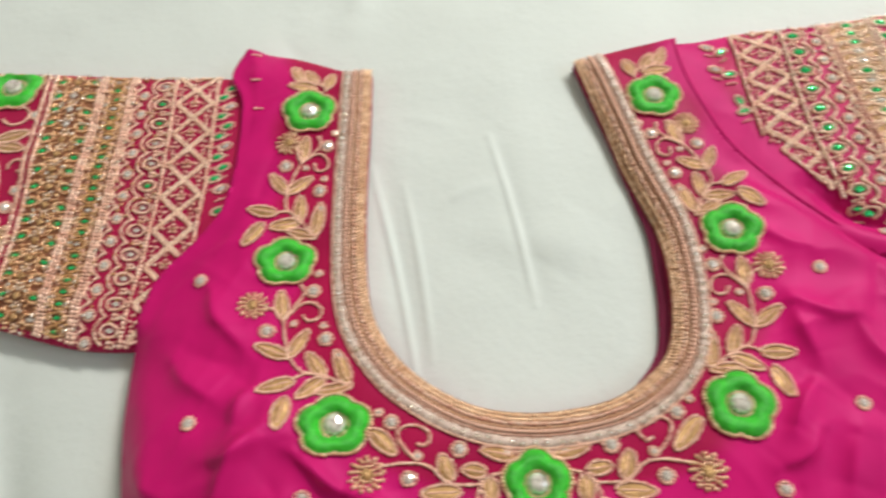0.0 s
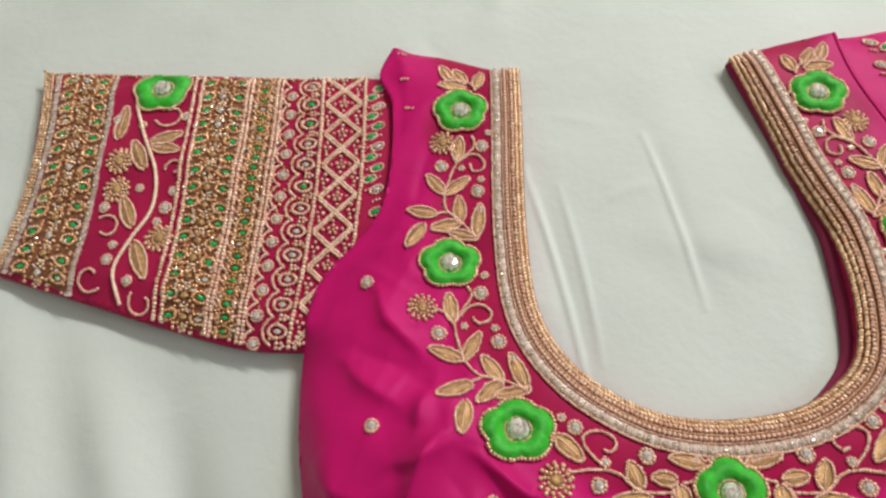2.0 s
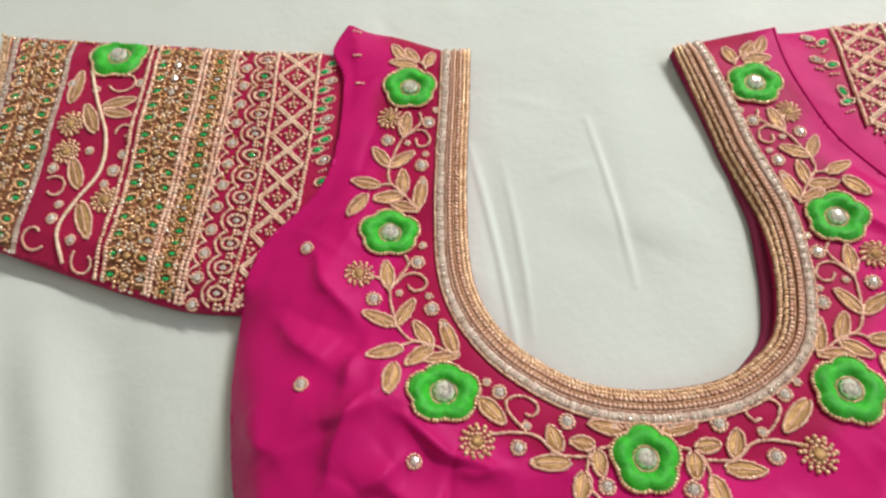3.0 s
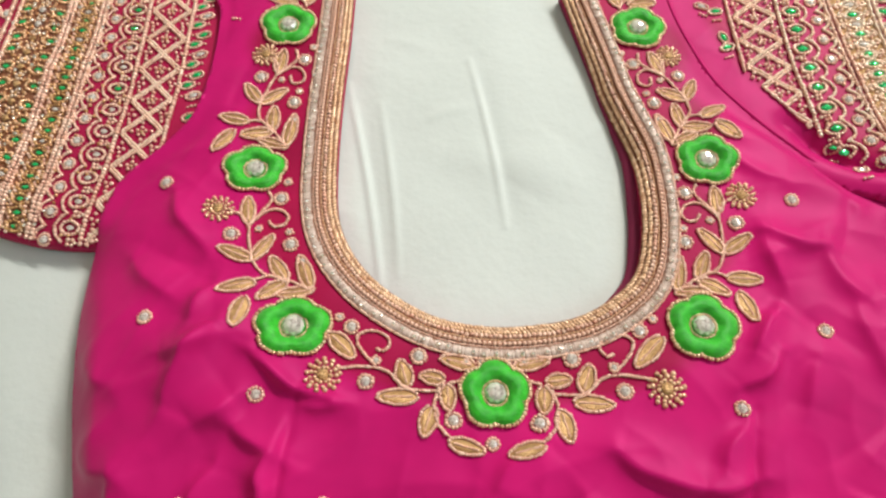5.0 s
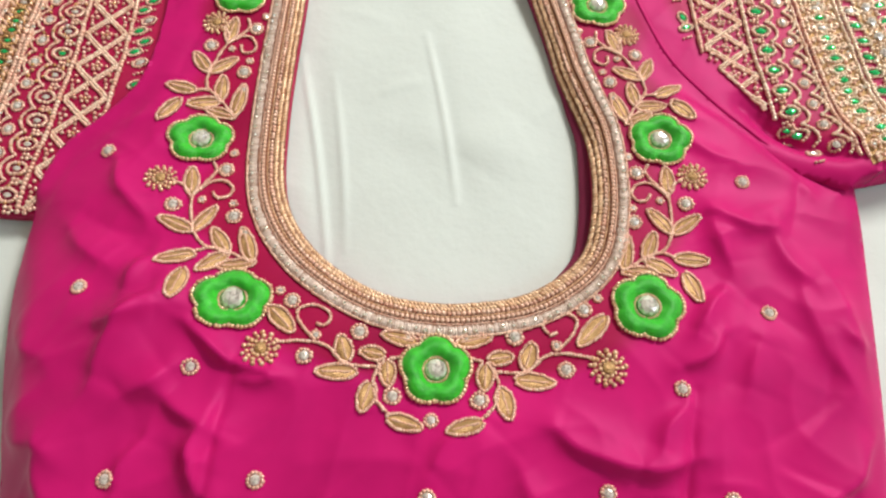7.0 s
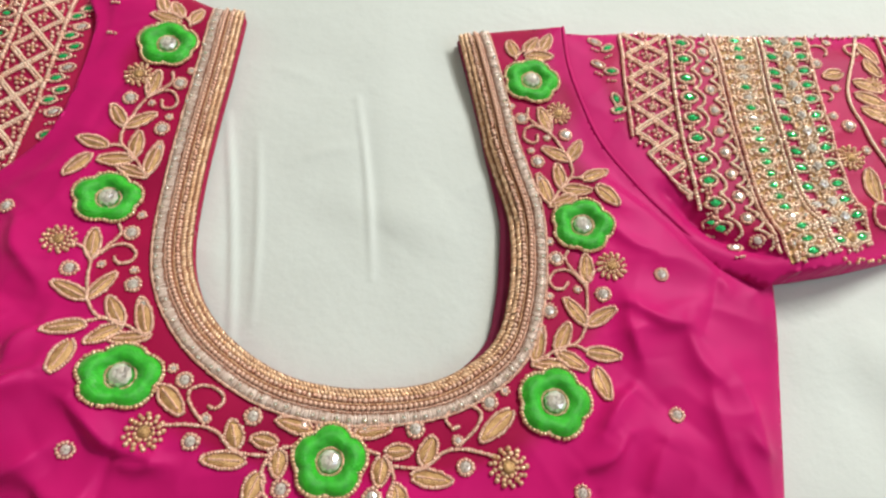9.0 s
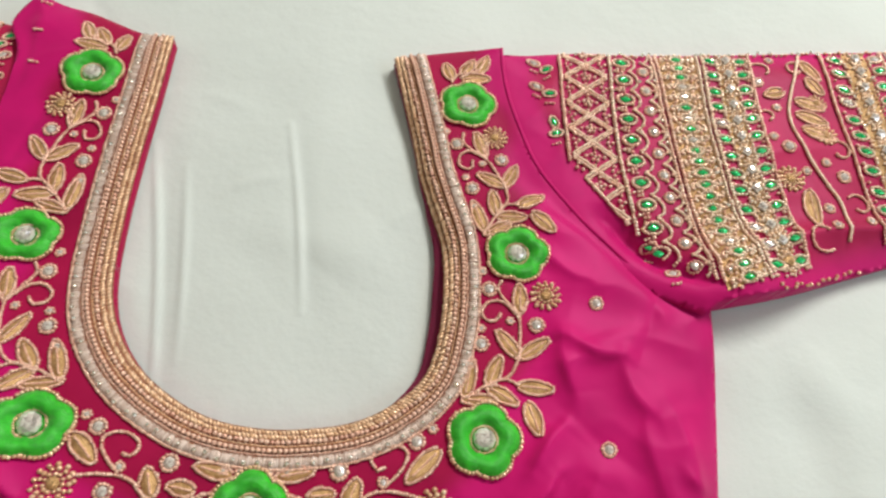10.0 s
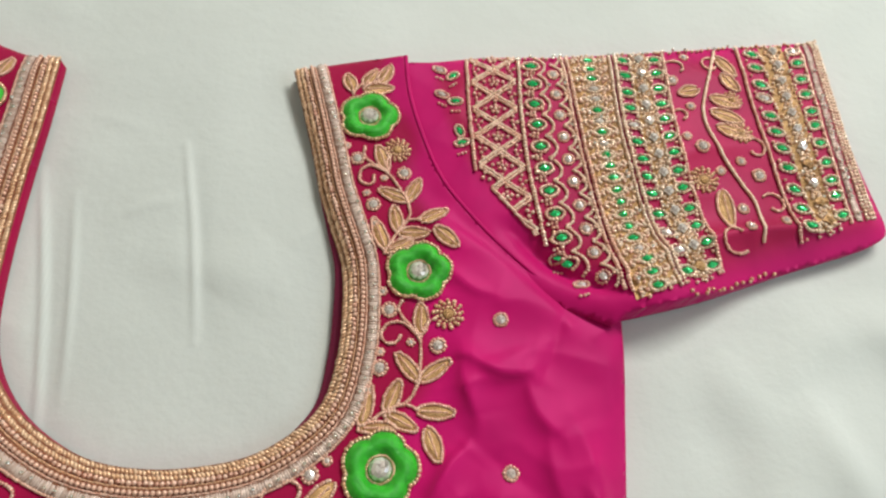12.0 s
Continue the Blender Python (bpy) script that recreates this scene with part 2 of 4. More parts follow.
def make_sheet():
    n = 460
    s = np.linspace(-1, 1, n)
    ax = 0.34 * s + 0.28 * s ** 3 + 0.9 * s ** 9
    gx, gy = np.meshgrid(ax, ax)
    pts = np.stack([gx.ravel(), gy.ravel()], 1)
    z = folds(pts, SHEET_FOLDS, 0.03) + folds(pts, SHEET_HILLS, 0.08) + folds(pts, creases((-0.6, 0.6, -0.3, 0.55), 70, 21, (0.004, 0.010), (0.0006, 0.0016)), 0.1, True) + 0.0022 * rumple(pts, 7.0, 3.1, 3)
    z -= z.min()
    z -= 0.0065
    v = np.column_stack([pts, z])
    f = [(j * n + i, j * n + i + 1, (j + 1) * n + i + 1, (j + 1) * n + i) for j in range(n - 1) for i in range(n - 1)]
    ob = mesh_object("bed_sheet", v, f, SHEET)
    tagged(ob, "creased off-white cotton bed sheet spread flat under the blouse", "bed sheet")
    return ob


make_sheet()

# ---- blouse: outlines on the plan ----
NECK = [(-0.086, 0.169), (-0.0868, 0.129), (-0.0885, 0.086), (-0.089, 0.046), (-0.087, 0.009), (-0.080, -0.015), (-0.066, -0.035),
        (-0.047, -0.050), (-0.026, -0.060), (-0.003, -0.064), (0.020, -0.0635), (0.044, -0.059), (0.063, -0.049), (0.0782, -0.0335),
        (0.0846, -0.010), (0.0862, 0.014), (0.0846, 0.040), (0.0772, 0.064), (0.0705, 0.085), (0.0660, 0.106), (0.0578, 0.140), (0.0508, 0.1675)]
ARM_L = [(-0.1700, 0.1905), (-0.1790, 0.1675), (-0.1705, 0.146), (-0.1695, 0.107), (-0.175, 0.070), (-0.188, 0.048), (-0.210, 0.022), (-0.2175, -0.003)]
ARM_R = [(0.118, 0.1795), (0.1205, 0.152), (0.127, 0.126), (0.1385, 0.095), (0.155, 0.071), (0.1755, 0.048), (0.202, 0.0265), (0.235, 0.012)]
# where the bead work of the sleeve with the green stones begins
WORK_R = [(0.118, 0.1795), (0.126, 0.138), (0.142, 0.103), (0.164, 0.075), (0.188, 0.047), (0.211, 0.025), (0.235, 0.012)]
SIDE_L = [(-0.2175, -0.003), (-0.2195, -0.030), (-0.2190, -0.064), (-0.2140, -0.100), (-0.207, -0.132), (-0.2005, -0.162), (-0.196, -0.22), (-0.196, -0.31)]
SIDE_R = [(0.235, 0.012), (0.2335, -0.014), (0.230, -0.045), (0.2265, -0.076), (0.222, -0.113), (0.215, -0.16), (0.209, -0.22), (0.209, -0.31)]
neck_line = spline(NECK)
arm_l, arm_r, work_r = spline(ARM_L), spline(ARM_R), spline(WORK_R)
body_poly = np.vstack([
    neck_line, spline([NECK[-1], (0.072, 0.1730), (0.098, 0.1785), ARM_R[0]]), arm_r, spline(SIDE_R), spline([SIDE_R[-1], (0, -0.312), SIDE_L[-1]]),
    spline(SIDE_L)[::-1], arm_l[::-1], spline([ARM_L[0], (-0.1397, 0.1850), (-0.1056, 0.1720), NECK[0]])])
sleeve_l_poly = np.vstack([
    spline([(-0.4245, 0.196), (-0.352, 0.188), (-0.29, 0.1815), (-0.225, 0.1735), (-0.186, 0.171), (-0.164, 0.166)]),
    spline([(-0.164, 0.164), (-0.164, 0.10), (-0.176, 0.045), (-0.203, 0.005), (-0.209, -0.018)]),
    spline([(-0.209, -0.018), (-0.254, -0.015), (-0.303, -0.001), (-0.368, 0.021), (-0.423, 0.040)]),
    spline([(-0.423, 0.040), (-0.4155, 0.096), (-0.4185, 0.14), (-0.4245, 0.196)])])
sleeve_r_poly = np.vstack([
    arm_r - np.array((0.007, 0.006)), spline([(0.235, 0.012), (0.283, 0.0235), (0.337, 0.041), (0.396, 0.060), (0.404, 0.073)]),
    spline([(0.404, 0.073), (0.3975, 0.12), (0.3955, 0.165), (0.394, 0.208)]),
    spline([(0.394, 0.208), (0.294, 0.1955), (0.218, 0.1870), (0.167, 0.1838), (0.113, 0.1745)])])

work_poly = np.vstack([work_r, sleeve_r_poly[len(arm_r):] + np.array((0.0, 0.001))])

# soft seams and hollows: x0, y0, x1, y1, half width, height
BODY_FOLDS = [
    (-0.0952, -0.098, -0.0885, -0.26, 0.0022, -0.0036), (0.1262, -0.108, 0.1195, -0.26, 0.0022, -0.0042), (0.118, 0.165, 0.150, 0.075, 0.004, 0.0030),
    (-0.165, 0.18, -0.168, 0.09, 0.005, 0.003), (-0.14, 0.12, -0.155, 0.06, 0.006, -0.002), (-0.06, -0.145, 0.02, -0.150, 0.012, 0.003),
    (0.136, 0.066, 0.205, 0.006, 0.0070, 0.0065), (0.20, -0.04, 0.215, -0.11, 0.008, 0.003), (-0.19, -0.02, -0.15, -0.035, 0.008, -0.003),
]
# pleats with one steep and one gentle side, on the two halves of the body
PLEATS_L = [
    (-0.1365, -0.068, -0.1560, -0.112, 0.0075, 0.0087), (-0.1240, -0.104, -0.1430, -0.119, 0.0060, 0.0063), (-0.1200, -0.081, -0.0800, -0.105, 0.0032, 0.0059),
    (-0.1440, -0.046, -0.1520, -0.068, 0.0050, 0.0050), (-0.1640, -0.084, -0.1340, -0.074, 0.0060, 0.0056), (-0.2080, -0.123, -0.1720, -0.142, 0.0070, 0.0084),
    (-0.1745, -0.140, -0.1630, -0.172, 0.0070, 0.0070), (-0.1240, -0.117, -0.1010, -0.131, 0.0050, 0.0063), (-0.1030, -0.129, -0.1090, -0.149, 0.0050, 0.0056),
    (-0.1090, -0.145, -0.0940, -0.166, 0.0050, 0.0056), (-0.0920, -0.1075, -0.0740, -0.107, 0.0030, 0.0031), (-0.1900, -0.030, -0.1640, -0.052, 0.0060, 0.0042),
    (-0.1760, 0.012, -0.1520, -0.024, 0.0050, 0.0045), (-0.2100, -0.080, -0.1850, -0.100, 0.0070, 0.0048), (-0.1300, -0.135, -0.1390, -0.160, 0.0050, 0.0048),
]
PLEATS_R = [
    (0.0560, -0.128, 0.0960, -0.145, 0.0050, 0.0058), (0.0930, -0.1445, 0.1235, -0.139, 0.0045, 0.0046), (0.1470, -0.057, 0.1300, -0.080, 0.0035, 0.0050),
    (0.1430, -0.080, 0.1190, -0.098, 0.0040, 0.0052), (0.1200, -0.115, 0.1050, -0.137, 0.0040, 0.0040), (0.0240, -0.122, -0.0020, -0.149, 0.0080, 0.0060),
    (0.1660, -0.164, 0.2110, -0.128, 0.0040, 0.0044), (0.1620, -0.083, 0.1520, -0.108, 0.0060, 0.0034), (0.2060, -0.077, 0.2200, -0.087, 0.0045, 0.0028),
    (0.1480, -0.010, 0.1800, -0.020, 0.0045, 0.0044), (0.1480, -0.012, 0.1540, -0.042, 0.0050, 0.0040), (0.1780, -0.022, 0.1950, -0.052, 0.0060, 0.0030),
    (0.0400, -0.146, 0.0560, -0.172, 0.0060, 0.0036), (0.1380, 0.040, 0.1650, 0.022, 0.0050, 0.0030), (0.1880, -0.050, 0.2050, -0.105, 0.0060, 0.0030),
]
SLEEVE_R_FOLDS = [(0.135, 0.155, 0.175, 0.085, 0.008, 0.0010), (0.178, 0.062, 0.240, 0.020, 0.0065, -0.0100), (0.22, 0.030, 0.39, 0.068, 0.008, 0.006),
                  (0.24, 0.10, 0.36, 0.12, 0.03, 0.004)]
SLEEVE_L_FOLDS = [(-0.40, 0.12, -0.25, 0.09, 0.04, 0.005), (-0.36, 0.03, -0.23, -0.005, 0.02, 0.003)]


class Cloth:
    """A puffed piece of cloth over an outline: its height at any place."""

    def __init__(self, poly, rows, seed, rough, edge, top, reach, sharp=()):
        self.poly, self.rows, self.seed, self.rough, self.edge, self.top, self.reach, self.sharp = poly, rows, seed, rough, edge, top, reach, sharp
        self.small = creases((-0.215, 0.225, -0.25, 0.05), 110, 11, (0.0018, 0.0042), (0.0005, 0.0013), 0.5, 2.6) if rough > 0.001 else []
        self.cell, self.lo = 0.0016, poly.min(0) - 0.01
        n = np.ceil((poly.max(0) + 0.01 - self.lo) / self.cell).astype(int) + 1
        gx, gy = np.meshgrid(self.lo[0] + self.cell * np.arange(n[0]), self.lo[1] + self.cell * np.arange(n[1]))
        self.grid = self.exact(np.stack([gx.ravel(), gy.ravel()], 1)).reshape(n[1], n[0])

    def signed(self, pts):
        d = distance(pts, np.vstack([self.poly, self.poly[:1]]))
        return np.where(inside(pts, self.poly), d, -d)

    def height(self, pts):
        q = (np.atleast_2d(np.array(pts, float)) - self.lo) / self.cell
        q = np.clip(q, 0, np.array(self.grid.shape)[::-1] - 1.001)
        i, j = q.astype(int).T
        a, b = (q - q.astype(int)).T
        g = self.grid
        return (g[j, i] * (1 - a) + g[j, i + 1] * a) * (1 - b) + (g[j + 1, i] * (1 - a) + g[j + 1, i + 1] * a) * b

    def exact(self, pts, signed=None):
        d = np.maximum(self.signed(pts) if signed is None else signed, 0)
        rise = 1 - np.exp(-d / self.reach(pts))
        e = self.edge(pts)
        z = e + (self.top(pts) - e) * rise
        stiff = 0.2 + 0.8 * smoothstep(0.034, 0.052, distance(pts, neck_line))
        turn = np.array([[0.8, -0.6], [0.6, 0.8]])
        wild = self.rough * rumple(pts, 12.0, self.seed, 2)
        for k, (scale, high, squash) in enumerate(((11.0, 1.0, (1.0, 1.7)), (19.0, 0.55, (1.6, 1.0)))):
            q = (pts @ turn.T if k else pts @ turn) * np.array(squash)
            ridge = 1 - np.minimum(1, np.abs(rumple(q, scale, self.seed + 7 + 3 * k, 1)) * 2.6)
            wild += self.rough * high * ridge ** 2
        z += (folds(pts, self.rows, 0.12, True) + (folds(pts, self.small, 0.08, True) + pleats(pts, self.sharp) + wild) * stiff) * smoothstep(0.0, 0.022, d)
        return z


def body_edge(p):
    arm = np.exp(-(distance(p, arm_l) / 0.01) ** 2)
    neck = np.exp(-(distance(p, neck_line) / 0.01) ** 2)
    seam = np.exp(-(distance(p, arm_r) / 0.012) ** 2) * smoothstep(0.02, 0.05, p[:, 1])
    low = 0.0050 * neck * smoothstep(0.04, 0.07, p[:, 0]) * smoothstep(0.01, 0.05, p[:, 1])
    return 0.0085 + 0.007 * arm + 0.001 * neck + 0.0040 * seam - low


def body_top(p):
    low = smoothstep(0.05, -0.09, p[:, 1])
    return 0.0125 + low * (0.004 + 0.007 * smoothstep(0.02, -0.10, p[:, 0])) + 0.004 * smoothstep(-0.13, -0.17, p[:, 0])


def body_reach(p):
    return 0.009 + 0.007 * smoothstep(-0.14, -0.20, p[:, 0]) * smoothstep(0.0, -0.04, p[:, 1])


def armpit(p):
    """One near the lower end of the armhole, where the sleeve stands up, falling to nought towards the cuff."""
    return np.exp(-(np.hypot(p[:, 0] - 0.252, (p[:, 1] - 0.022) * 1.6) / 0.042) ** 2)


def sleeve_r_edge(p):
    under = np.exp(-(distance(p, arm_r) / 0.012) ** 2) * smoothstep(0.012, 0.045, p[:, 1])
    return 0.0078 + 0.016 * armpit(p) * (1 - under) + 0.0030 * under


def sleeve_r_top(p):
    return 0.0120 + 0.013 * armpit(p)


BODY = Cloth(body_poly, BODY_FOLDS, 1.7, 0.0013, body_edge, body_top, body_reach, PLEATS_L + PLEATS_R)
SLEEVE_L = Cloth(sleeve_l_poly, SLEEVE_L_FOLDS, 5.3, 0.0008, lambda p: np.full(len(p), 0.0085), lambda p: np.full(len(p), 0.012), lambda p: 0.010)
SLEEVE_R = Cloth(sleeve_r_poly, SLEEVE_R_FOLDS, 9.1, 0.0008, sleeve_r_edge, sleeve_r_top, lambda p: 0.010)


def cloth_mesh(name, cloth, worked, parent, cell, label, mat=None):
    lo, hi = cloth.poly.min(0) - cell * 2, cloth.poly.max(0) + cell * 2
    nx, ny = (np.ceil((hi - lo) / cell)).astype(int) + 1
    gx, gy = np.meshgrid(lo[0] + cell * np.arange(nx), lo[1] + cell * np.arange(ny))
    pts = np.stack([gx.ravel(), gy.ravel()], 1)
    sd = cloth.signed(pts)
    keep = (sd > -cell * 0.75).reshape(ny, nx)
    cells = keep[:-1, :-1] & keep[1:, :-1] & keep[:-1, 1:] & keep[1:, 1:]
    ring = np.vstack([cloth.poly, cloth.poly[:1]])
    near = np.where(np.abs(sd) < cell * 0.75)[0]
    dense = even(ring, 0.0006)
    for i in near:
        d = ((dense - pts[i]) ** 2).sum(1)
        pts[i] = dense[d.argmin()]
    sd[near] = 0
    used = np.full(nx * ny, -1)
    faces = []
    js, is_ = np.where(cells)
    for j, i in zip(js, is_):
        faces.append((j * nx + i, j * nx + i + 1, (j + 1) * nx + i + 1, (j + 1) * nx + i))
    ids = sorted({k for f in faces for k in f})
    for new_i, k in enumerate(ids):
        used[k] = new_i
    p = pts[ids]
    z = cloth.exact(p, np.maximum(sd[ids], 0))
    faces = [tuple(int(used[k]) for k in f) for f in faces]
    # rim: the cloth turns under along its border
    count = {}
    for f in faces:
        for a, b in zip(f, f[1:] + f[:1]):
            count[(a, b)] = count.get((a, b), 0) + 1
    border = [(a, b) for (a, b) in count if (b, a) not in count]
    verts = [(*q, h) for q, h in zip(p, z)]
    under = {}
    for a, b in border:
        for k in (a, b):
            if k not in under:
                under[k] = len(verts)
                verts.append((p[k][0], p[k][1], min(z[k] - 0.0015, 0.0012)))
        faces.append((b, a, under[a], under[b]))
    ob = mesh_object(name, verts, faces, mat or SILK, parent, label)
    w = np.zeros(len(verts))
    w[:len(p)] = worked(p)
    for k, u in under.items():
        w[u] = w[k]
    att = ob.data.attributes.new("worked", "FLOAT", "POINT")
    att.data.foreach_set("value", w.astype(np.float32))
    return ob


def body_worked(p):
    d = distance(p, neck_line)
    return 0.92 * (1 - smoothstep(0.036, 0.050, d + 0.006 * np.sin(p[:, 1] * 90) - 0.012 * smoothstep(0.02, 0.08, p[:, 1])))


blouse = tagged(new("blouse"), "magenta silk blouse with gold bead embroidery laid flat on the sheet", "blouse")
body = cloth_mesh("body", BODY, body_worked, blouse, 0.0016, "plain magenta silk body panel with soft creases")
sleeve_left = cloth_mesh("sleeve", SLEEVE_L, lambda p: np.where(p[:, 0] < -0.16, 0.85, 0), blouse, 0.0018, "sleeve densely covered with gold bead bands", SILK_RED)


def sleeve_r_worked(p):
    side = np.where(inside(p, work_poly), 1.0, 0.0) * smoothstep(0.004, 0.016, distance(p, work_r)) * smoothstep(0.012, 0.024, distance(p, arm_r))
    return 0.85 * side * smoothstep(0.002, 0.02, SLEEVE_R.signed(p))


sleeve_right = cloth_mesh("sleeve", SLEEVE_R, sleeve_r_worked, blouse, 0.0018, "sleeve with gold and green bead bands and a plain magenta underside", SILK_RED)


def seam_roll(line, cloth, r):
    """The rolled edge of the silk where the sleeve is set in."""
    nr = normals(line)
    z0 = np.maximum(cloth.height(line), cloth.height(line + nr * 0.002)) - 0.3 * r
    v, f, k, n = [], [], 8, len(line)
    for j in range(k):
        a = math.tau * j / k
        v += [(x + nx * r * math.cos(a), y + ny * r * math.cos(a), h + r * math.sin(a)) for (x, y), (nx, ny), h in zip(line, nr, z0)]
    for j in range(k):
        for i in range(n - 1):
            b, c = j * n + i, (j + 1) % k * n + i
            f.append((b, b + 1, c + 1, c))
    return mesh_object("armhole_seam", v, f, SILK, blouse, "rolled magenta silk seam")


seam_roll(spline(ARM_R, 0.002), BODY, 0.0013)

# ---- beads, cords, stones ----
def octa_ball():
    v = [(1, 0, 0), (-1, 0, 0), (0, 1, 0), (0, -1, 0), (0, 0, 1), (0, 0, -1)]
    f = [(0, 2, 4), (2, 1, 4), (1, 3, 4), (3, 0, 4), (2, 0, 5), (1, 2, 5), (3, 1, 5), (0, 3, 5)]
    v = [np.array(p, float) for p in v]
    cache, out = {}, []

    def mid(a, b):
        k = (min(a, b), max(a, b))
        if k not in cache:
            q = v[a] + v[b]
            v.append(q / np.linalg.norm(q))
            cache[k] = len(v) - 1
        return cache[k]
    for a, b, c in f:
        x, y, z = mid(a, b), mid(b, c), mid(c, a)
        out += [(a, x, z), (x, b, y), (z, y, c), (x, y, z)]
    return np.array(v), np.array(out)


BALL_V, BALL_F = octa_ball()


def beads(name, cloth, pts, r, mat, parent, label="", lift=0.6, stretch=None, turn=None, jitter=0.12, kind=""):
    """Round or long beads sewn on the cloth at the points, joined into one mesh."""
    pts = np.atleast_2d(np.array(pts, float))
    k = len(pts)
    rng = np.random.default_rng(k * 31 + int(abs(pts[0, 0]) * 1e5))
    pts = pts + rng.normal(0, jitter * r, pts.shape)
    z = cloth.height(pts) + r * lift
    rad = r * (1 + rng.uniform(-0.14, 0.14, k))
    sx, sy = stretch or (1.0, 1.0)
    ang = np.zeros(k) if turn is None else np.broadcast_to(turn, (k,))
    c, s = np.cos(ang), np.sin(ang)
    bx, by, bz = BALL_V.T
    lx, ly = bx * sx, by * sy
    vx = pts[:, :1] + rad[:, None] * (c[:, None] * lx - s[:, None] * ly)
    vy = pts[:, 1:] + rad[:, None] * (s[:, None] * lx + c[:, None] * ly)
    vz = z[:, None] + rad[:, None] * bz
    v = np.stack([vx, vy, vz], 2).reshape(-1, 3)
    f = (BALL_F[None] + (np.arange(k) * len(BALL_V))[:, None, None]).reshape(-1, 3)
    return mesh_object(name, v, f.tolist(), mat, parent, label, True, "stuff" if k > 3 else "")


def bead_line(name, cloth, line, r, mat, parent, label="", gap=1.75, kind="", **more):
    return beads(name, cloth, even(line, r * gap), r, mat, parent, label, kind=kind, **more)


def stone(name, cloth, place, r, mat, parent, label="", long=1.0, turn=0.0, lift=0.0004, n=8):
    """A faceted stone: girdle, crown and table; pointed at both ends when long."""
    v, f = [], []
    z0 = float(cloth.height([place])[0]) + lift
    for rr, h in ((0.92, 0.0), (1.0, 0.28), (0.74, 0.58), (0.40, 0.76)):
        for i in range(n):
            a = math.tau * (i + (0.5 if 0.6 < rr < 0.8 else 0)) / n
            x, y = rr * r * math.cos(a) * long, rr * r * math.sin(a)
            if long > 1.2:
                y *= (1 - abs(x / (rr * r * long)) ** 3 * 0.75)
            v.append((place[0] + x * math.cos(turn) - y * math.sin(turn), place[1] + x * math.sin(turn) + y * math.cos(turn), z0 + h * r))
    for k in range(3):
        for i in range(n):
            a, b = k * n + i, k * n + (i + 1) % n
            if k == 0:
                f.append((a, b, b + n, a + n))
            else:
                f += [(a, b, a + n), (b, b + n, a + n)]
    v.append((place[0], place[1], z0 + 0.80 * r))
    f += [(3 * n + i, 3 * n + (i + 1) % n, 4 * n) for i in range(n)]
    # each facet is cut free, so its random tone puts sparkle into the colour
    cut_v = [v[i] for q in f for i in q]
    ends = np.cumsum([0] + [len(q) for q in f])
    cut_f = [tuple(range(a, b)) for a, b in zip(ends[:-1], ends[1:])]
    return mesh_object(name, cut_v, cut_f, mat, parent, label, smooth=False)


def circle(c, r, n=48, lobes=0, depth=0.0, turn=0.0):
    a = np.linspace(0, math.tau, n + 1)
    rr = r * (1 - depth + depth * np.abs(np.cos(lobes * 0.5 * (a - turn))) ** 0.7) if lobes else np.full(n + 1, r)
    return np.stack([c[0] + rr * np.cos(a), c[1] + rr * np.sin(a)], 1)


def ring_stone(cloth, place, r, parent, mat=ROSE):
    """A clear stone in a ring of beads."""
    base = stone("ring_stone", cloth, place, r * 0.62, CRYSTAL, parent)
    own = base if parent is blouse else parent
    bead_line("bead_ring", cloth, circle(place, r * 0.80)[:-1], max(0.0009, r * 0.23), mat, own, gap=1.8)
    return base


def green_flower(cloth, place, r, parent, turn=0.3, cut=None, squash=1.0):
    """A five-lobed padded satin flower, edged with gold beads, with a stone at its heart."""
    n, rings = 60, 11
    v, f = [], []
    a = np.linspace(0, math.tau, n, endpoint=False)
    lobe = 0.84 + 0.16 * np.abs(np.cos(2.5 * (a - turn))) ** 0.75
    for k in range(rings):
        q = 0.14 + 0.86 * k / (rings - 1)
        p = np.stack([place[0] + q * r * lobe * np.cos(a), place[1] + squash * q * r * lobe * np.sin(a)], 1)
        puff = 0.0044 * max(0.0, math.sin(math.pi * min(1, max(0, (q - 0.40) / 0.64)))) ** 0.8
        z = cloth.height(p) + 0.0005 + puff * (0.8 + 0.2 * np.abs(np.cos(2.5 * (a - turn))))
        v += [(x, y, h) for (x, y), h in zip(p, z)]
    for k in range(rings - 1):
        for i in range(n):
            b, c = k * n + i, k * n + (i + 1) % n
            f.append((b, c, c + n, b + n))
    if cut is not None:
        drop = {i for i, q in enumerate(v) if q[1] > cut(q[0])}
        f = [q for q in f if not any(i in drop for i in q)]
    fl = mesh_object("green_flower", v, f, GREEN, parent, "bright green padded satin flower")
    own = fl if parent is blouse else parent
    edge = circle((0, 0), r * 1.05, 120, 5, 0.16, turn)[:-1] * np.array((1.0, squash)) + np.array(place)
    if cut is not None:
        edge = np.array([q for q in edge if q[1] < cut(q[0])])
        edge = np.roll(edge, -int(np.argmax(np.hypot(*(edge - np.roll(edge, 1, 0)).T))), axis=0)
    bead_line("bead_outline", cloth, edge, 0.00118, GOLD, own, "gold bead outline", gap=1.7, lift=1.3)
    bead_line("stone_setting", cloth, circle(place, r * 0.37)[:-1], 0.0008, GOLD, own, gap=1.6, lift=1.2)
    stone("centre_stone", cloth, place, r * 0.32, CRYSTAL, own, "clear faceted stone", lift=0.0006, n=9)
    return fl


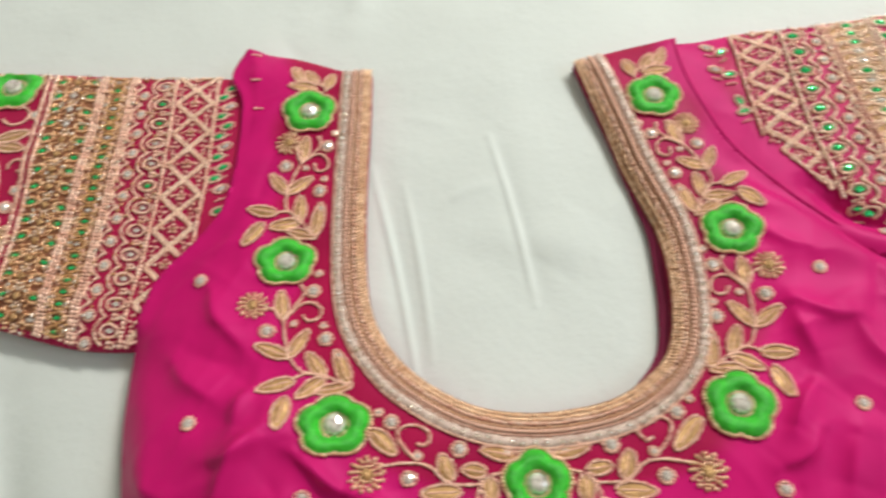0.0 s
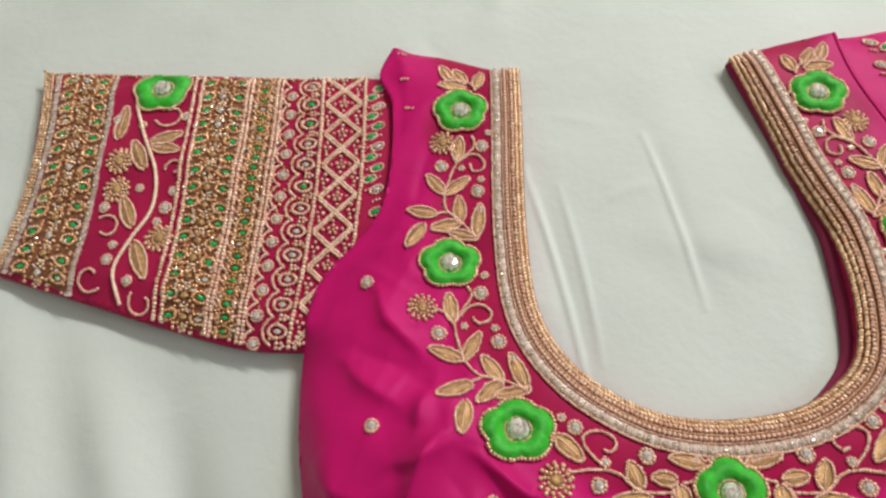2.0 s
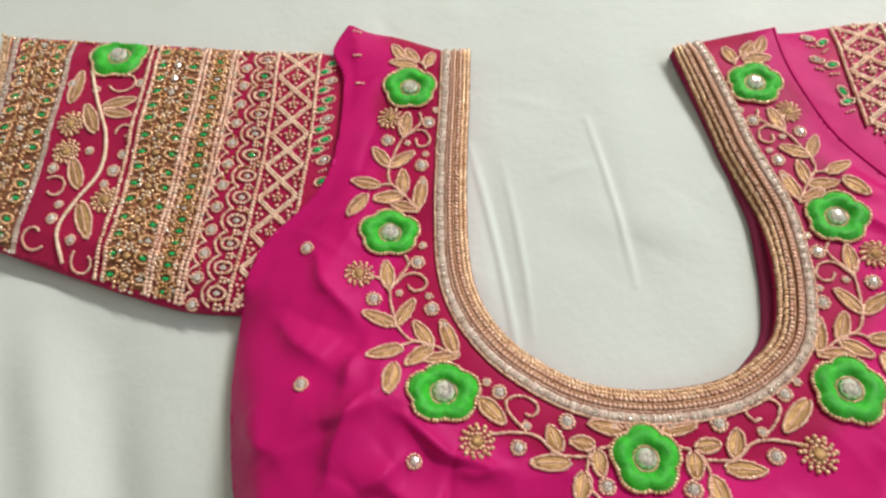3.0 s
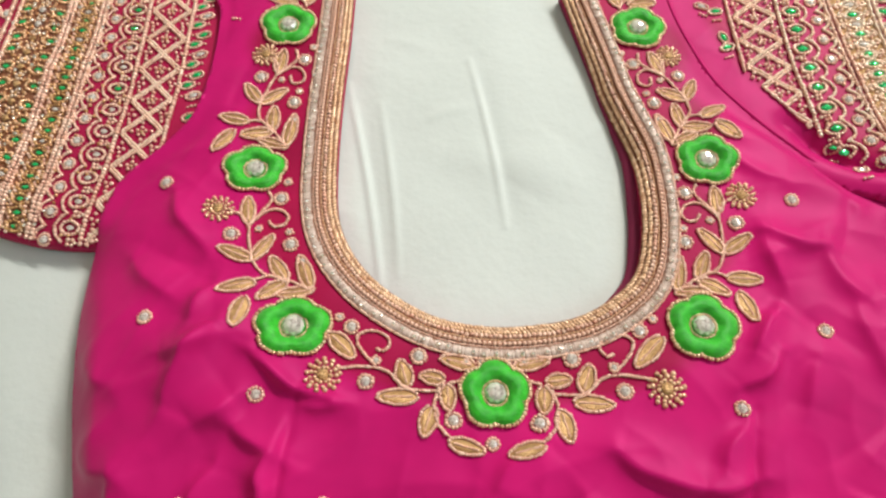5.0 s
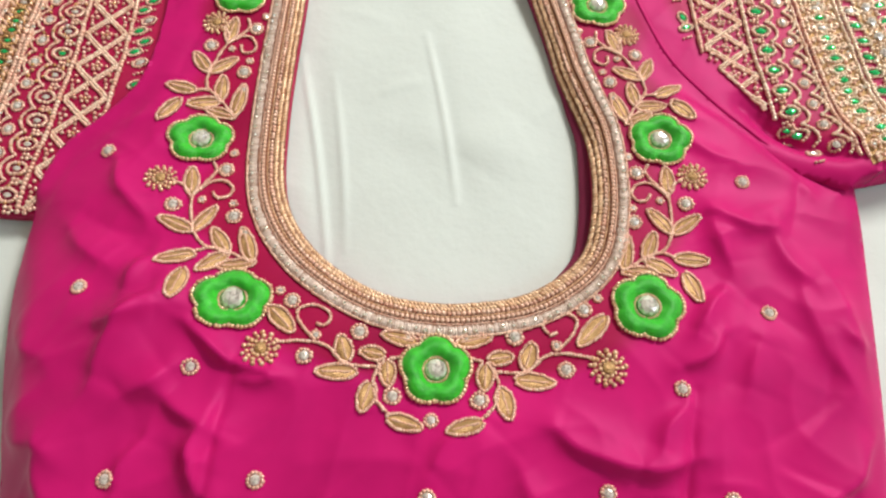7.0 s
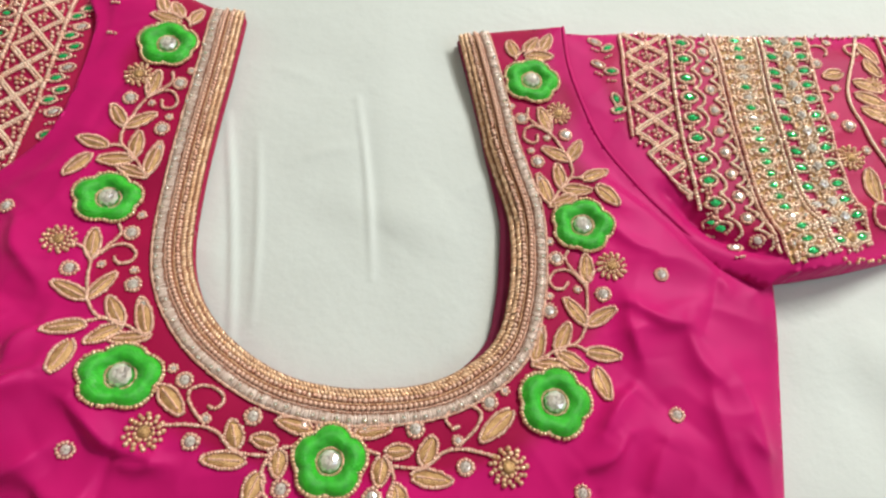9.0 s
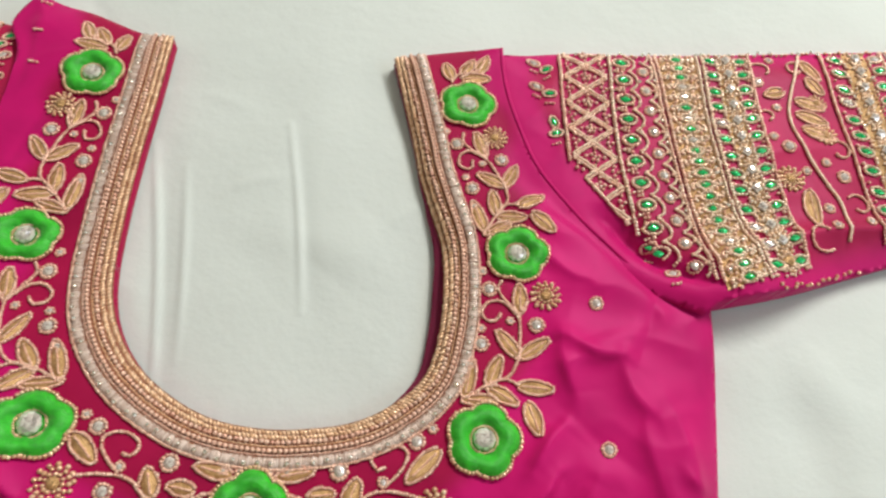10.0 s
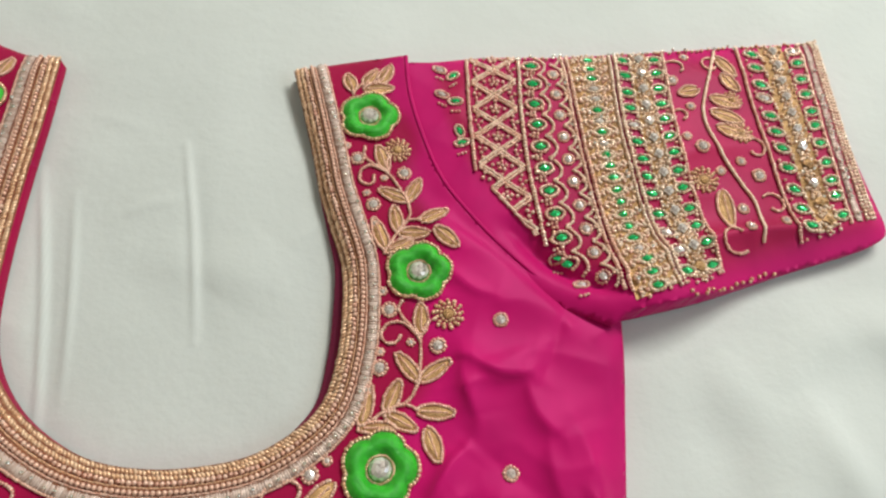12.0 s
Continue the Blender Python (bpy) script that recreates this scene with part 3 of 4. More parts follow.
def leaf(cloth, base, tip, width, parent, mat=ZARI, edge=ROSE, bead=0.00095):
    """An almond leaf filled with gold thread, edged with beads, with a bead vein."""
    b, t = np.array(base, float), np.array(tip, float)
    d = t - b
    ln = np.hypot(*d)
    d /= ln
    s = np.array((-d[1], d[0]))
    width *= 0.78
    m, w = 12, 6
    v, f = [], []
    for i in range(m + 1):
        u = i / m
        half = 0.5 * width * math.sin(math.pi * u ** 0.85) ** 0.75
        for j in range(w + 1):
            q = 2 * j / w - 1
            p = b + d * ln * u + s * half * q
            v.append((p[0], p[1], 0.0004 + 0.0010 * (1 - q * q) * math.sin(math.pi * u) ** 0.5))
    z = cloth.height(np.array(v)[:, :2])
    v = [(x, y, h + k) for (x, y, h), k in zip(v, z)]
    for i in range(m):
        for j in range(w):
            a = i * (w + 1) + j
            f.append((a, a + 1, a + w + 2, a + w + 1))
    lf = mesh_object("leaf", v, f, mat, parent)
    own = lf if parent is blouse else parent
    u = np.linspace(0, 1, 24)
    half = 0.5 * width * np.sin(np.pi * u ** 0.85) ** 0.75 + 0.0006
    one = b + d * ln * u[:, None] + s * half[:, None]
    two = b + d * ln * u[:, None] - s * half[:, None]
    bead_line("bead_outline", cloth, np.vstack([one, two[::-1][1:-1]]), bead, edge, own, gap=1.6, lift=0.9)
    bead_line("bead_vein", cloth, b + d * ln * np.linspace(0.15, 0.8, 8)[:, None], bead * 0.7, ROSE, own, gap=1.7, lift=1.9)
    return lf


def bead_flower(cloth, place, r, parent):
    """A round flower of bead rings about a gold stone."""
    heart = stone("bead_flower", cloth, place, r * 0.36, ZARI, parent)
    own = heart if parent is blouse else parent
    bead_line("inner_bead_ring", cloth, circle(place, r * 0.46)[:-1], r * 0.13, GOLD, own, gap=1.9)
    n = 13
    a = np.arange(n) * math.tau / n
    rim = [(place[0] + r * k * math.cos(q + o), place[1] + r * k * math.sin(q + o)) for k, o in ((0.72, 0), (0.93, 0.12)) for q in a]
    beads("outer_bead_ring", cloth, rim, r * 0.145, GOLD, own)
    return heart


def cord(cloth, pts, parent, mat=ROSE, r=0.00100, name="bead_stem", gap=1.55):
    return bead_line(name, cloth, spline(pts, 0.001), r, mat, parent, gap=gap, lift=0.8)


# ---- neck border ----
def neck_row(off, step):
    line = spline(NECK, 0.001)
    return even(line - normals(line) * off, step)


def neck_border():
    band = 0.0185
    line = spline(NECK, 0.0025)
    nr = normals(line)
    v, f = [], []
    offs = np.linspace(-0.0006, band + 0.0006, 9)
    for o in offs:
        p = line - nr * o
        z = BODY.height(p) + 0.0006 + 0.0008 * math.sin(math.pi * min(1, max(0, o / band)))
        v += [(x, y, h) for (x, y), h in zip(p, z)]
    n = len(line)
    for j in range(len(offs) - 1):
        for i in range(n - 1):
            f.append((j * n + i, j * n + i + 1, (j + 1) * n + i + 1, (j + 1) * n + i))
    base = mesh_object("neck_border", v, f, BACKING, blouse, "gold beaded neckline border")
    tubes = neck_row(0.0158, 0.00122)
    ang = np.arctan2(*normals(tubes).T[::-1])
    beads("silver_tube_row", BODY, tubes, 0.00074, SILVER, base, "row of pale silver tube beads", lift=2.0, stretch=(3.9, 1.0), turn=ang, kind="stuff")
    bead_line("thin_gold_row", BODY, neck_row(0.0122, 0.001), 0.00065, ROSE, base, gap=1.7, lift=2.2, kind="stuff")
    r = 0.00128
    me = bpy.data.meshes.new("gold_bead")
    me.from_pydata([tuple(map(float, p * r)) for p in BALL_V], [], BALL_F.tolist())
    me.polygons.foreach_set("use_smooth", [True] * len(me.polygons))
    me.materials.append(ROSE_ONE)
    row = neck_row(0.0102, r * 2.0)
    for (x, y), z in zip(row, BODY.height(row)):
        ob = new("gold_bead", me)
        ob.parent, ob.location = base, (x, y, z + r * 1.9)
    bead_line("gold_rope_row", BODY, neck_row(0.0080, 0.001), 0.00055, GOLD, base, gap=1.5, lift=2.4, kind="stuff")
    bead_line("gold_bead_row", BODY, neck_row(0.0061, 0.001), 0.00122, ROSE, base, gap=2.05, lift=1.8, kind="stuff")
    for off, lift in ((0.0038, 1.6), (0.0012, 1.0)):
        q = neck_row(off, 0.0020)
        ang = np.arctan2(*normals(q).T[::-1]) + 0.65
        beads("slanted_bead_row", BODY, q, 0.00104, GOLD, base, "slanted gold beads on the edge", lift=lift, stretch=(1.75, 1.0), turn=ang, kind="stuff")
    bead_line("outer_rose_row", BODY, neck_row(0.0188, 0.001), 0.00085, ROSE, base, gap=1.7, lift=1.3, kind="stuff")
    beads("sequin_row", BODY, neck_row(0.0160, 0.0062), 0.0013, GLINT, base, lift=1.7, jitter=0.55)


neck_border()


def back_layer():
    """The back of the blouse, a strip inside the far side of the neck; its dark colour includes the shade there."""
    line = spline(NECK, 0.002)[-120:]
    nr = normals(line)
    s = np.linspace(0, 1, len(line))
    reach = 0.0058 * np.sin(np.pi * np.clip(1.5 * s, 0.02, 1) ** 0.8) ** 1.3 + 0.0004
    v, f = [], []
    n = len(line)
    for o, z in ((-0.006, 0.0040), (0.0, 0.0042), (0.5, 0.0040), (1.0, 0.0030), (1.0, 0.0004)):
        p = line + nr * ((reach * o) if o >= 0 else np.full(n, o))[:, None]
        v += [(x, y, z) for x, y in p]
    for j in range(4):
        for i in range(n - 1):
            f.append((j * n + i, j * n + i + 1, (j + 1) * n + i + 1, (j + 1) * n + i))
    mesh_object("back_layer", v, f, SHADED_LINING, blouse, "magenta back layer inside the neckline, shade put into its colour")


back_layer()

# ---- embroidery round the neck ----
FLOWERS_L = [(-0.1256, 0.1362), (-0.1343, 0.0292), (-0.1010, -0.0680)]
FLOWER_MID = (0.0, -0.100)
FLOWERS_R = [(0.0970, 0.1335), (0.1255, 0.0356), (0.107, -0.0655)]
SIZES_L, SIZES_R = (0.0168, 0.0172, 0.0183), (0.0166, 0.0168, 0.0175)


def framing(src, dst, flip):
    """The likeness that best takes three points to three others, eased so that each lands in its place."""
    a = np.array([complex(-x if flip else x, y) for x, y in src])
    b = np.array([complex(*p) for p in dst])
    am, bm = a.mean(), b.mean()
    k = (np.conj(a - am) * (b - bm)).sum() / (np.abs(a - am) ** 2).sum()
    rest = b - (bm + k * (a - am))

    def go(p):
        z = complex(-p[0] if flip else p[0], p[1])
        w = 1 / (np.abs(a - z) ** 2 + 100.0)
        q = bm + k * (z - am) + (w * rest).sum() / w.sum()
        return (q.real, q.imag)
    return go, abs(k)


# one repeat of the garland, on its own drawing grid (x right, y down, units stretched along y)
UNIT_A, UNIT_B = (365, 240), (435, 525)
UNIT_FLOWER = [(308, 320, 27)]
UNIT_STONES = [(415, 303, 15), (427, 272, 8), (377, 357, 7), (330, 365, 15), (432, 390, 15), (430, 367, 7), (452, 420, 8)]
UNIT_LEAVES = [(358, 346, 357, 296, 27), (366, 412, 310, 386, 25), (366, 412, 403, 370, 25), (374, 452, 310, 458, 26), (358, 474, 342, 522, 30),
               (424, 452, 398, 408, 26), (464, 468, 448, 410, 27), (425, 452, 374, 478, 26), (408, 472, 470, 470, 20)]
UNIT_CORDS = [[(393, 290), (398, 305), (382, 326), (363, 347), (360, 370), (366, 410)], [(330, 325), (347, 332), (358, 350)],
              [(366, 345), (390, 326), (415, 325), (429, 340), (421, 353), (405, 356), (395, 346)], [(366, 412), (385, 437), (415, 446)],
              [(372, 450), (395, 442), (425, 450), (450, 462)]]
# the half garland from the lowest side flower to the middle one
LOW_A, LOW_B = (435, 525), (790, 648)
LOW_FLOWER = [(490, 620, 31)]
LOW_STONES = [(535, 525, 15), (513, 505, 8), (580, 590, 9), (563, 630, 15), (655, 580, 16), (716, 697, 16), (768, 588, 8), (740, 590, 7)]
LOW_LEAVES = [(498, 537, 542, 586, 33), (637, 637, 622, 588, 32), (655, 656, 583, 656, 30), (702, 624, 657, 616, 26), (706, 632, 708, 680, 30),
              (680, 672, 664, 726, 33), (708, 734, 768, 752, 27), (757, 598, 694, 582, 26), (745, 668, 738, 622, 20)]
LOW_CORDS = [[(515, 606), (560, 602), (600, 610), (634, 640), (690, 645)], [(572, 592), (552, 568), (547, 542), (570, 532), (596, 540), (604, 558), (592, 572), (582, 568)],
             [(692, 640), (683, 670), (690, 704), (710, 728)], [(712, 628), (735, 622), (760, 600)]]


def garland(cloth, parent, seg0, seg1, flip, flowers, stones, leaves, cords, tall=1.18):
    go, k = framing([(x, -tall * y) for x, y in (*seg0, flowers[0][:2])], seg1, flip)
    for x, y, r in flowers:
        bead_flower(cloth, go((x, -tall * y)), r * k, parent)
    for x, y, r in stones:
        ring_stone(cloth, go((x, -tall * y)), r * k, parent)
    for x0, y0, x1, y1, w in leaves:
        leaf(cloth, go((x0, -tall * y0)), go((x1, -tall * y1)), w * k, parent)
    for c in cords:
        cord(cloth, [go((x, -tall * y)) for x, y in c], parent)


HEARTS_L = [(-0.1375, 0.1125), (-0.150, 0.001), (-0.084, -0.093)]
HEARTS_R = [(0.1135, 0.111), (0.1405, 0.0115), (0.084, -0.098)]
for side, hearts, sizes, flip in ((FLOWERS_L, HEARTS_L, SIZES_L, False), (FLOWERS_R, HEARTS_R, SIZES_R, True)):
    for p, r, squash in zip(side, sizes, (0.95, 0.95, 1.0) if flip else (0.94, 0.87, 0.85)):
        green_flower(BODY, p, r, blouse, 0.35 if not flip else 0.1, squash=squash)
    for i in (0, 1):
        garland(BODY, blouse, (UNIT_A, UNIT_B), (side[i], side[i + 1], hearts[i]), flip, UNIT_FLOWER, UNIT_STONES, UNIT_LEAVES, UNIT_CORDS)
    garland(BODY, blouse, (LOW_A, LOW_B), (side[2], FLOWER_MID, hearts[2]), flip, LOW_FLOWER, LOW_STONES, LOW_LEAVES, LOW_CORDS, 0.96)
    # crown of the topmost flower, cut by the shoulder fold
    x, y = side[0]
    s = -1 if flip else 1
    for bx, by, tx, ty, w in ((0.004, 0.019, -0.014, 0.021, 0.0085), (0.010, 0.018, 0.0145, 0.031, 0.008), (0.004, 0.022, -0.004, 0.034, 0.0075),
                              (-0.006, 0.024, -0.0125, 0.038, 0.0075)):
        leaf(BODY, (x + s * bx, y + by), (x + s * tx, y + ty), w, blouse)
    cord(BODY, [(x + s * 0.010, y + 0.016), (x + s * 0.006, y + 0.022), (x - s * 0.006, y + 0.026), (x - s * 0.010, y + 0.034)], blouse)
green_flower(BODY, FLOWER_MID, 0.0168, blouse, math.pi / 2)
ring_stone(BODY, (-0.002, -0.1245), 0.0036, blouse)

# small stones scattered on the plain silk
SCATTER = [(-0.182, 0.018), (-0.175, -0.0648), (-0.115, -0.103), (-0.1435, -0.1535), (-0.0795, -0.1525), (-0.003, -0.159),
           (0.0795, -0.1555), (0.1365, -0.158), (0.119, -0.1075), (0.1685, -0.068), (0.168, 0.0085)]
for p in SCATTER:
    ring_stone(BODY, p, 0.0041, blouse)

# ---- sleeves ----
LINES_L = [((-0.4240, 0.1955), (-0.4150, 0.096), (-0.4225, 0.040)), ((-0.408, 0.191), (-0.402, 0.115), (-0.411, 0.039)), ((-0.368, 0.187), (-0.363, 0.112), (-0.368, 0.022)),
           ((-0.305, 0.180), (-0.303, 0.100), (-0.308, 0.003)), ((-0.268, 0.176), (-0.270, 0.081), (-0.277, -0.007)), ((-0.248, 0.174), (-0.250, 0.072), (-0.258, -0.012)),
           ((-0.218, 0.172), (-0.218, 0.070), (-0.228, -0.016)), ((-0.189, 0.170), (-0.190, 0.072), (-0.199, -0.012))]
LINES_R = [((0.394, 0.207), (0.3945, 0.143), (0.3965, 0.075)), ((0.381, 0.204), (0.380, 0.138), (0.381, 0.071)), ((0.335, 0.199), (0.336, 0.128), (0.345, 0.057)),
           ((0.284, 0.1925), (0.283, 0.113), (0.293, 0.037)), ((0.250, 0.1885), (0.251, 0.108), (0.266, 0.027)), ((0.218, 0.1850), (0.225, 0.103), (0.238, 0.016)),
           ((0.189, 0.1825), (0.189, 0.110), (0.204, 0.022)), ((0.156, 0.1798), (0.157, 0.120), (0.168, 0.025))]


class Bands:
    """Runs across (u, counted in border lines from the cuff) and down (v) the sleeve."""

    def __init__(self, lines):
        self.lines = [tuple(np.array(p) for p in row) for row in lines]

    def line(self, i, v):
        a, m, b = self.lines[i]
        vm = np.hypot(*(m - a)) / (np.hypot(*(m - a)) + np.hypot(*(b - m)))
        return (a * (v - vm) * (v - 1) / vm + m * v * (v - 1) / (vm * (vm - 1)) + b * v * (v - vm) / (1 - vm))

    def at(self, u, v):
        i = int(min(max(math.floor(u), 0), len(self.lines) - 2))
        return self.line(i, v) * (i + 1 - u) + self.line(i + 1, v) * (u - i)

    def run(self, u, v0=0.0, v1=1.0, n=40):
        return np.array([self.at(u, v) for v in np.linspace(v0, v1, n)])

    def length(self, u):
        return float(np.hypot(*np.diff(self.run(u), axis=0).T).sum())

    def turn(self, u, v):
        d = self.at(u, min(v + 0.02, 1)) - self.at(u, v - 0.02)
        return math.atan2(d[1], d[0])


def marquise(cloth, place, turn, parent, size=0.0021, mat=EMERALD, edge=GOLD):
    stone("marquise_stone", cloth, place, size * 0.62, mat, parent, long=1.9, turn=turn, lift=0.0006)
    a = np.linspace(0, math.tau, 17)[:-1]
    x, y = np.cos(a) * size * 1.65, np.sin(a) * size * 0.95
    pts = np.stack([place[0] + x * math.cos(turn) - y * math.sin(turn), place[1] + x * math.sin(turn) + y * math.cos(turn)], 1)
    return pts


def oval(place, turn, a, b, pitch=0.0017):
    """Points round an oval."""
    n = max(8, int(math.pi * (a + b) / pitch))
    q = np.arange(n) * math.tau / n
    x, y = np.cos(q) * a, np.sin(q) * b
    return [np.array(place) + np.array((u * math.cos(turn) - v * math.sin(turn), u * math.sin(turn) + v * math.cos(turn))) for u, v in zip(x, y)]


def cluster(place, r, n, turn=0.3):
    return [np.array(place) + r * np.array((math.cos(turn + k * math.tau / n), math.sin(turn + k * math.tau / n))) for k in range(n)]


def sleeve_work(cloth, lines, parent, mirror):
    b = Bands(lines)
    edge_line = work_r if mirror else arm_l

    def within(pts):
        """Only what lies clear of the armhole seam."""
        pts = np.array(pts)
        ok = (distance(pts, edge_line) > (0.0105 if mirror else 0.0)) & (cloth.signed(pts) > -0.0015)
        return pts[ok & inside(pts, work_poly) if mirror else ok]

    def clear(p):
        return len(within([p])) > 0
    rng = random.Random(4 + mirror)
    pale, gold, rose, antique, glint = [], [], [], [], []
    for u0, u1 in ((1.30, 1.65), (3.32, 3.66), (4.06, 4.94)) if mirror else ((1.0, 1.98), (3.02, 4.98)):
        nv, nu = 90, 14
        q = np.array([b.at(u0 + (u1 - u0) * i / nu, 0.004 + 0.99 * j / nv) for j in range(nv + 1) for i in range(nu + 1)])
        v = np.column_stack([q, cloth.height(q) + 0.0004])
        f = [(j * (nu + 1) + i, j * (nu + 1) + i + 1, (j + 1) * (nu + 1) + i + 1, (j + 1) * (nu + 1) + i) for j in range(nv) for i in range(nu)]
        mesh_object("band_backing", v, f, ZARI if mirror else BACKING, parent, "gold thread backing under the beads" if mirror else "brown gold thread backing under the beads")
    # cuff: three bead rows and a row of tubes
    for u in (0.04, 0.22, 0.42):
        bead_line("cuff_bead_row", cloth, b.run(u, 0.0, 1.0), 0.00135, GOLD if not mirror else PALE, parent, gap=1.8)
    for u, long in ((0.76, 3.4), (2.0, 3.0)):
        if u < 1 or not mirror:
            q = even(b.run(u), 0.00150)
            beads("silver_tube_row", cloth, q, 0.00080, SILVER, parent, "row of pale silver tube beads", stretch=(long, 1.0),
                  turn=np.arctan2(*normals(q).T[::-1]), lift=1.0)
            glint.extend(p for p in even(b.run(u), 0.004) if rng.random() < 0.4)
    # bead rows between the bands
    rows = [(1.04, ROSE, 0.0010), (2.0, ROSE, 0.0012)] if mirror else []
    rows += [(3.0, ROSE, 0.0013), (4.0, PALE if mirror else ROSE, 0.0013), (5.0, ROSE, 0.0013), (6.0, PALE if mirror else ROSE, 0.0014), (7.0, ROSE, 0.0013)]
    for u, mat, r in rows:
        for off in ((-0.05, 0.06) if u in (4.0, 5.0) or (u == 3.0 and not mirror) else (0.0,)):
            bead_line("bead_row", cloth, within(b.run(min(7, u + off), n=160)), r * (1.0 if mirror else 1.12), mat, parent, gap=1.6, lift=1.0)
    # two broad bands: looped green stones at both sides, square-cut stones and bead crosses along the middle
    for u0, u1 in ((1.0, 1.95), (3.03, 3.95)):
        n = int(b.length(u0) / 0.0113)
        for i in range(n):
            v = (i + 0.5) / n
            c, nxt = b.at((u0 + u1) / 2, v), b.at((u0 + u1) / 2, min(1.0, (i + 1) / n))
            t = b.turn((u0 + u1) / 2, v)
            stone("square_stone", cloth, c, 0.0034 if mirror else 0.0026, CRYSTAL if rng.random() < (0.85 if mirror else 0.35) else ZARI, parent, turn=t + rng.uniform(-0.15, 0.15), lift=0.0012, n=4)
            gold.extend(cluster(c, 0.0044, 4, t + 0.785))
            pale.extend(cluster(nxt, 0.0021, 5, rng.uniform(0, 1)))
            antique.append(nxt)
            for s in (0.17, 0.83):
                p = b.at(u0 + s * (u1 - u0), min(1.0, max(0.0, v + rng.uniform(-0.1, 0.1) / n)))
                lean = t + math.pi / 2 + (0.22 if s < 0.5 else -0.22) + rng.uniform(-0.12, 0.12)
                stone("green_stone", cloth, p, 0.0021 if mirror else 0.0016, EMERALD if rng.random() < 0.94 else CRYSTAL, parent, long=1.7, turn=lean, lift=0.0006)
                (pale if mirror else gold).extend(oval(p, lean, 0.0050, 0.0031))
                w = b.at(u0 + (0.30 if s < 0.5 else 0.70) * (u1 - u0), min(1.0, (i + 1) / n))
                gold.extend(cluster(w, 0.0013, 2, t))
                rose.append(b.at(u0 + (0.06 if s < 0.5 else 0.94) * (u1 - u0), min(1.0, (i + 1) / n)))
    # narrow band: a ladder of green stones with small scrolls at both sides
    n = int(b.length(4.5) / 0.0076)
    for i in range(n):
        v = (i + 0.5) / n
        c, t = b.at(4.5, v), b.turn(4.5, v)
        stone("green_stone", cloth, c, 0.0019 if mirror else 0.0014, EMERALD if rng.random() < 0.9 else CRYSTAL, parent, long=1.7, turn=t + math.pi / 2 + rng.uniform(-0.15, 0.15), lift=0.0007)
        (pale if mirror else antique).extend(oval(c, t + math.pi / 2, 0.0047, 0.0030))
        for s in (-1, 1):
            w = b.at(4.5 + 0.29 * s, v)
            for k in range(6):
                a = t + math.pi / 2 * s + k * 0.85
                (gold if k % 2 else rose).append(w + 0.0023 * (1 - 0.09 * k) * np.array((math.cos(a), math.sin(a))))
            rose.append(b.at(4.5 + 0.22 * s, min(1, v + 0.5 / n)))
    # scallops: green stones under arcs of cord, ringed clear stones under a second wave
    n = int(b.length(5.5) / 0.0150)
    m = 12 * n
    for u, deep, ph in ((5.62, 0.17, 0.0), (5.26, 0.17, 0.5)):
        wave = [b.at(u - deep * abs(math.sin((i / 12 + ph) * math.pi)) ** 0.7, i / m) for i in range(m + 1)]
        cord(cloth, within(wave), parent, CORD if mirror else ROSE, 0.00105, "scallop_cord")
    for i in range(n):
        v = (i + 0.5) / n
        p, t = b.at(5.74, v), b.turn(5.74, v)
        if clear(p):
            stone("green_stone", cloth, p, 0.0024 if mirror else 0.0017, EMERALD if mirror or rng.random() < 0.5 else CRYSTAL, parent, long=1.5, turn=t + math.pi / 2, lift=0.0006)
            rose.extend(oval(p, t + math.pi / 2, 0.0052, 0.0037))
        w = b.at(5.80, min(1, (i + 1) / n))
        if clear(w):
            rose.extend(cluster(w, 0.0017, 4, t + 0.785))
            pale.append(b.at(5.90, min(1, (i + 1) / n)))
        w = b.at(5.30, min(1, (i + 1) / n))
        if clear(w):
            ring_stone(cloth, w, 0.0040, parent)
            rose.append(w + 0.0052 * np.array((math.cos(t + math.pi / 2), math.sin(t + math.pi / 2))) * (1 if mirror else -1))
        if rng.random() < 0.5:
            glint.append(b.at(5.10, v))
    # lattice of crossing double cords with bead flowers in the diamonds
    n = max(2, round(b.length(6.5) / 0.045))
    for ph in (0, 1):
        zig = [b.at(6.08 + 0.84 * ((i + ph) % 2), i / (2 * n)) for i in range(2 * n + 1)]
        line = np.vstack([even(np.array(zig[i:i + 2]), 0.001)[:-1] for i in range(2 * n)])
        for dx in (-0.0012, 0.0012):
            bead_line("lattice_cord", cloth, within(line + np.array((0, dx))), 0.00100, ROSE if dx < 0 else CORD, parent, gap=1.5, lift=0.9)
    for i in range(2 * n + 1):
        c = b.at(6.5, i / (2 * n))
        rose.extend(cluster(c, 0.0026, 5) + cluster(c, 0.0058, 4, 0.0))
        gold.append(c)
        for s, d in ((6.16, 0.5), (6.84, 0.5)):
            w = b.at(s, min(1.0, (i + d) / (2 * n)))
            rose.extend(cluster(w, 0.0019, 3) + cluster(w, 0.0046, 2, b.turn(6.5, 0.5)))
    # a close filling of small beads, closest on the browner sleeve
    for u0, u1, pitch, share in ((1.3, 1.65, 0.0034, 0.5), (3.32, 3.66, 0.0034, 0.5), (4.08, 4.92, 0.0034, 0.45), (5.05, 5.95, 0.0048, 0.14)) if mirror else ((1.05, 1.95, 0.0036, 0.45), (3.1, 3.92, 0.0036, 0.45), (4.1, 4.9, 0.0036, 0.4), (5.05, 5.95, 0.0044, 0.3)):
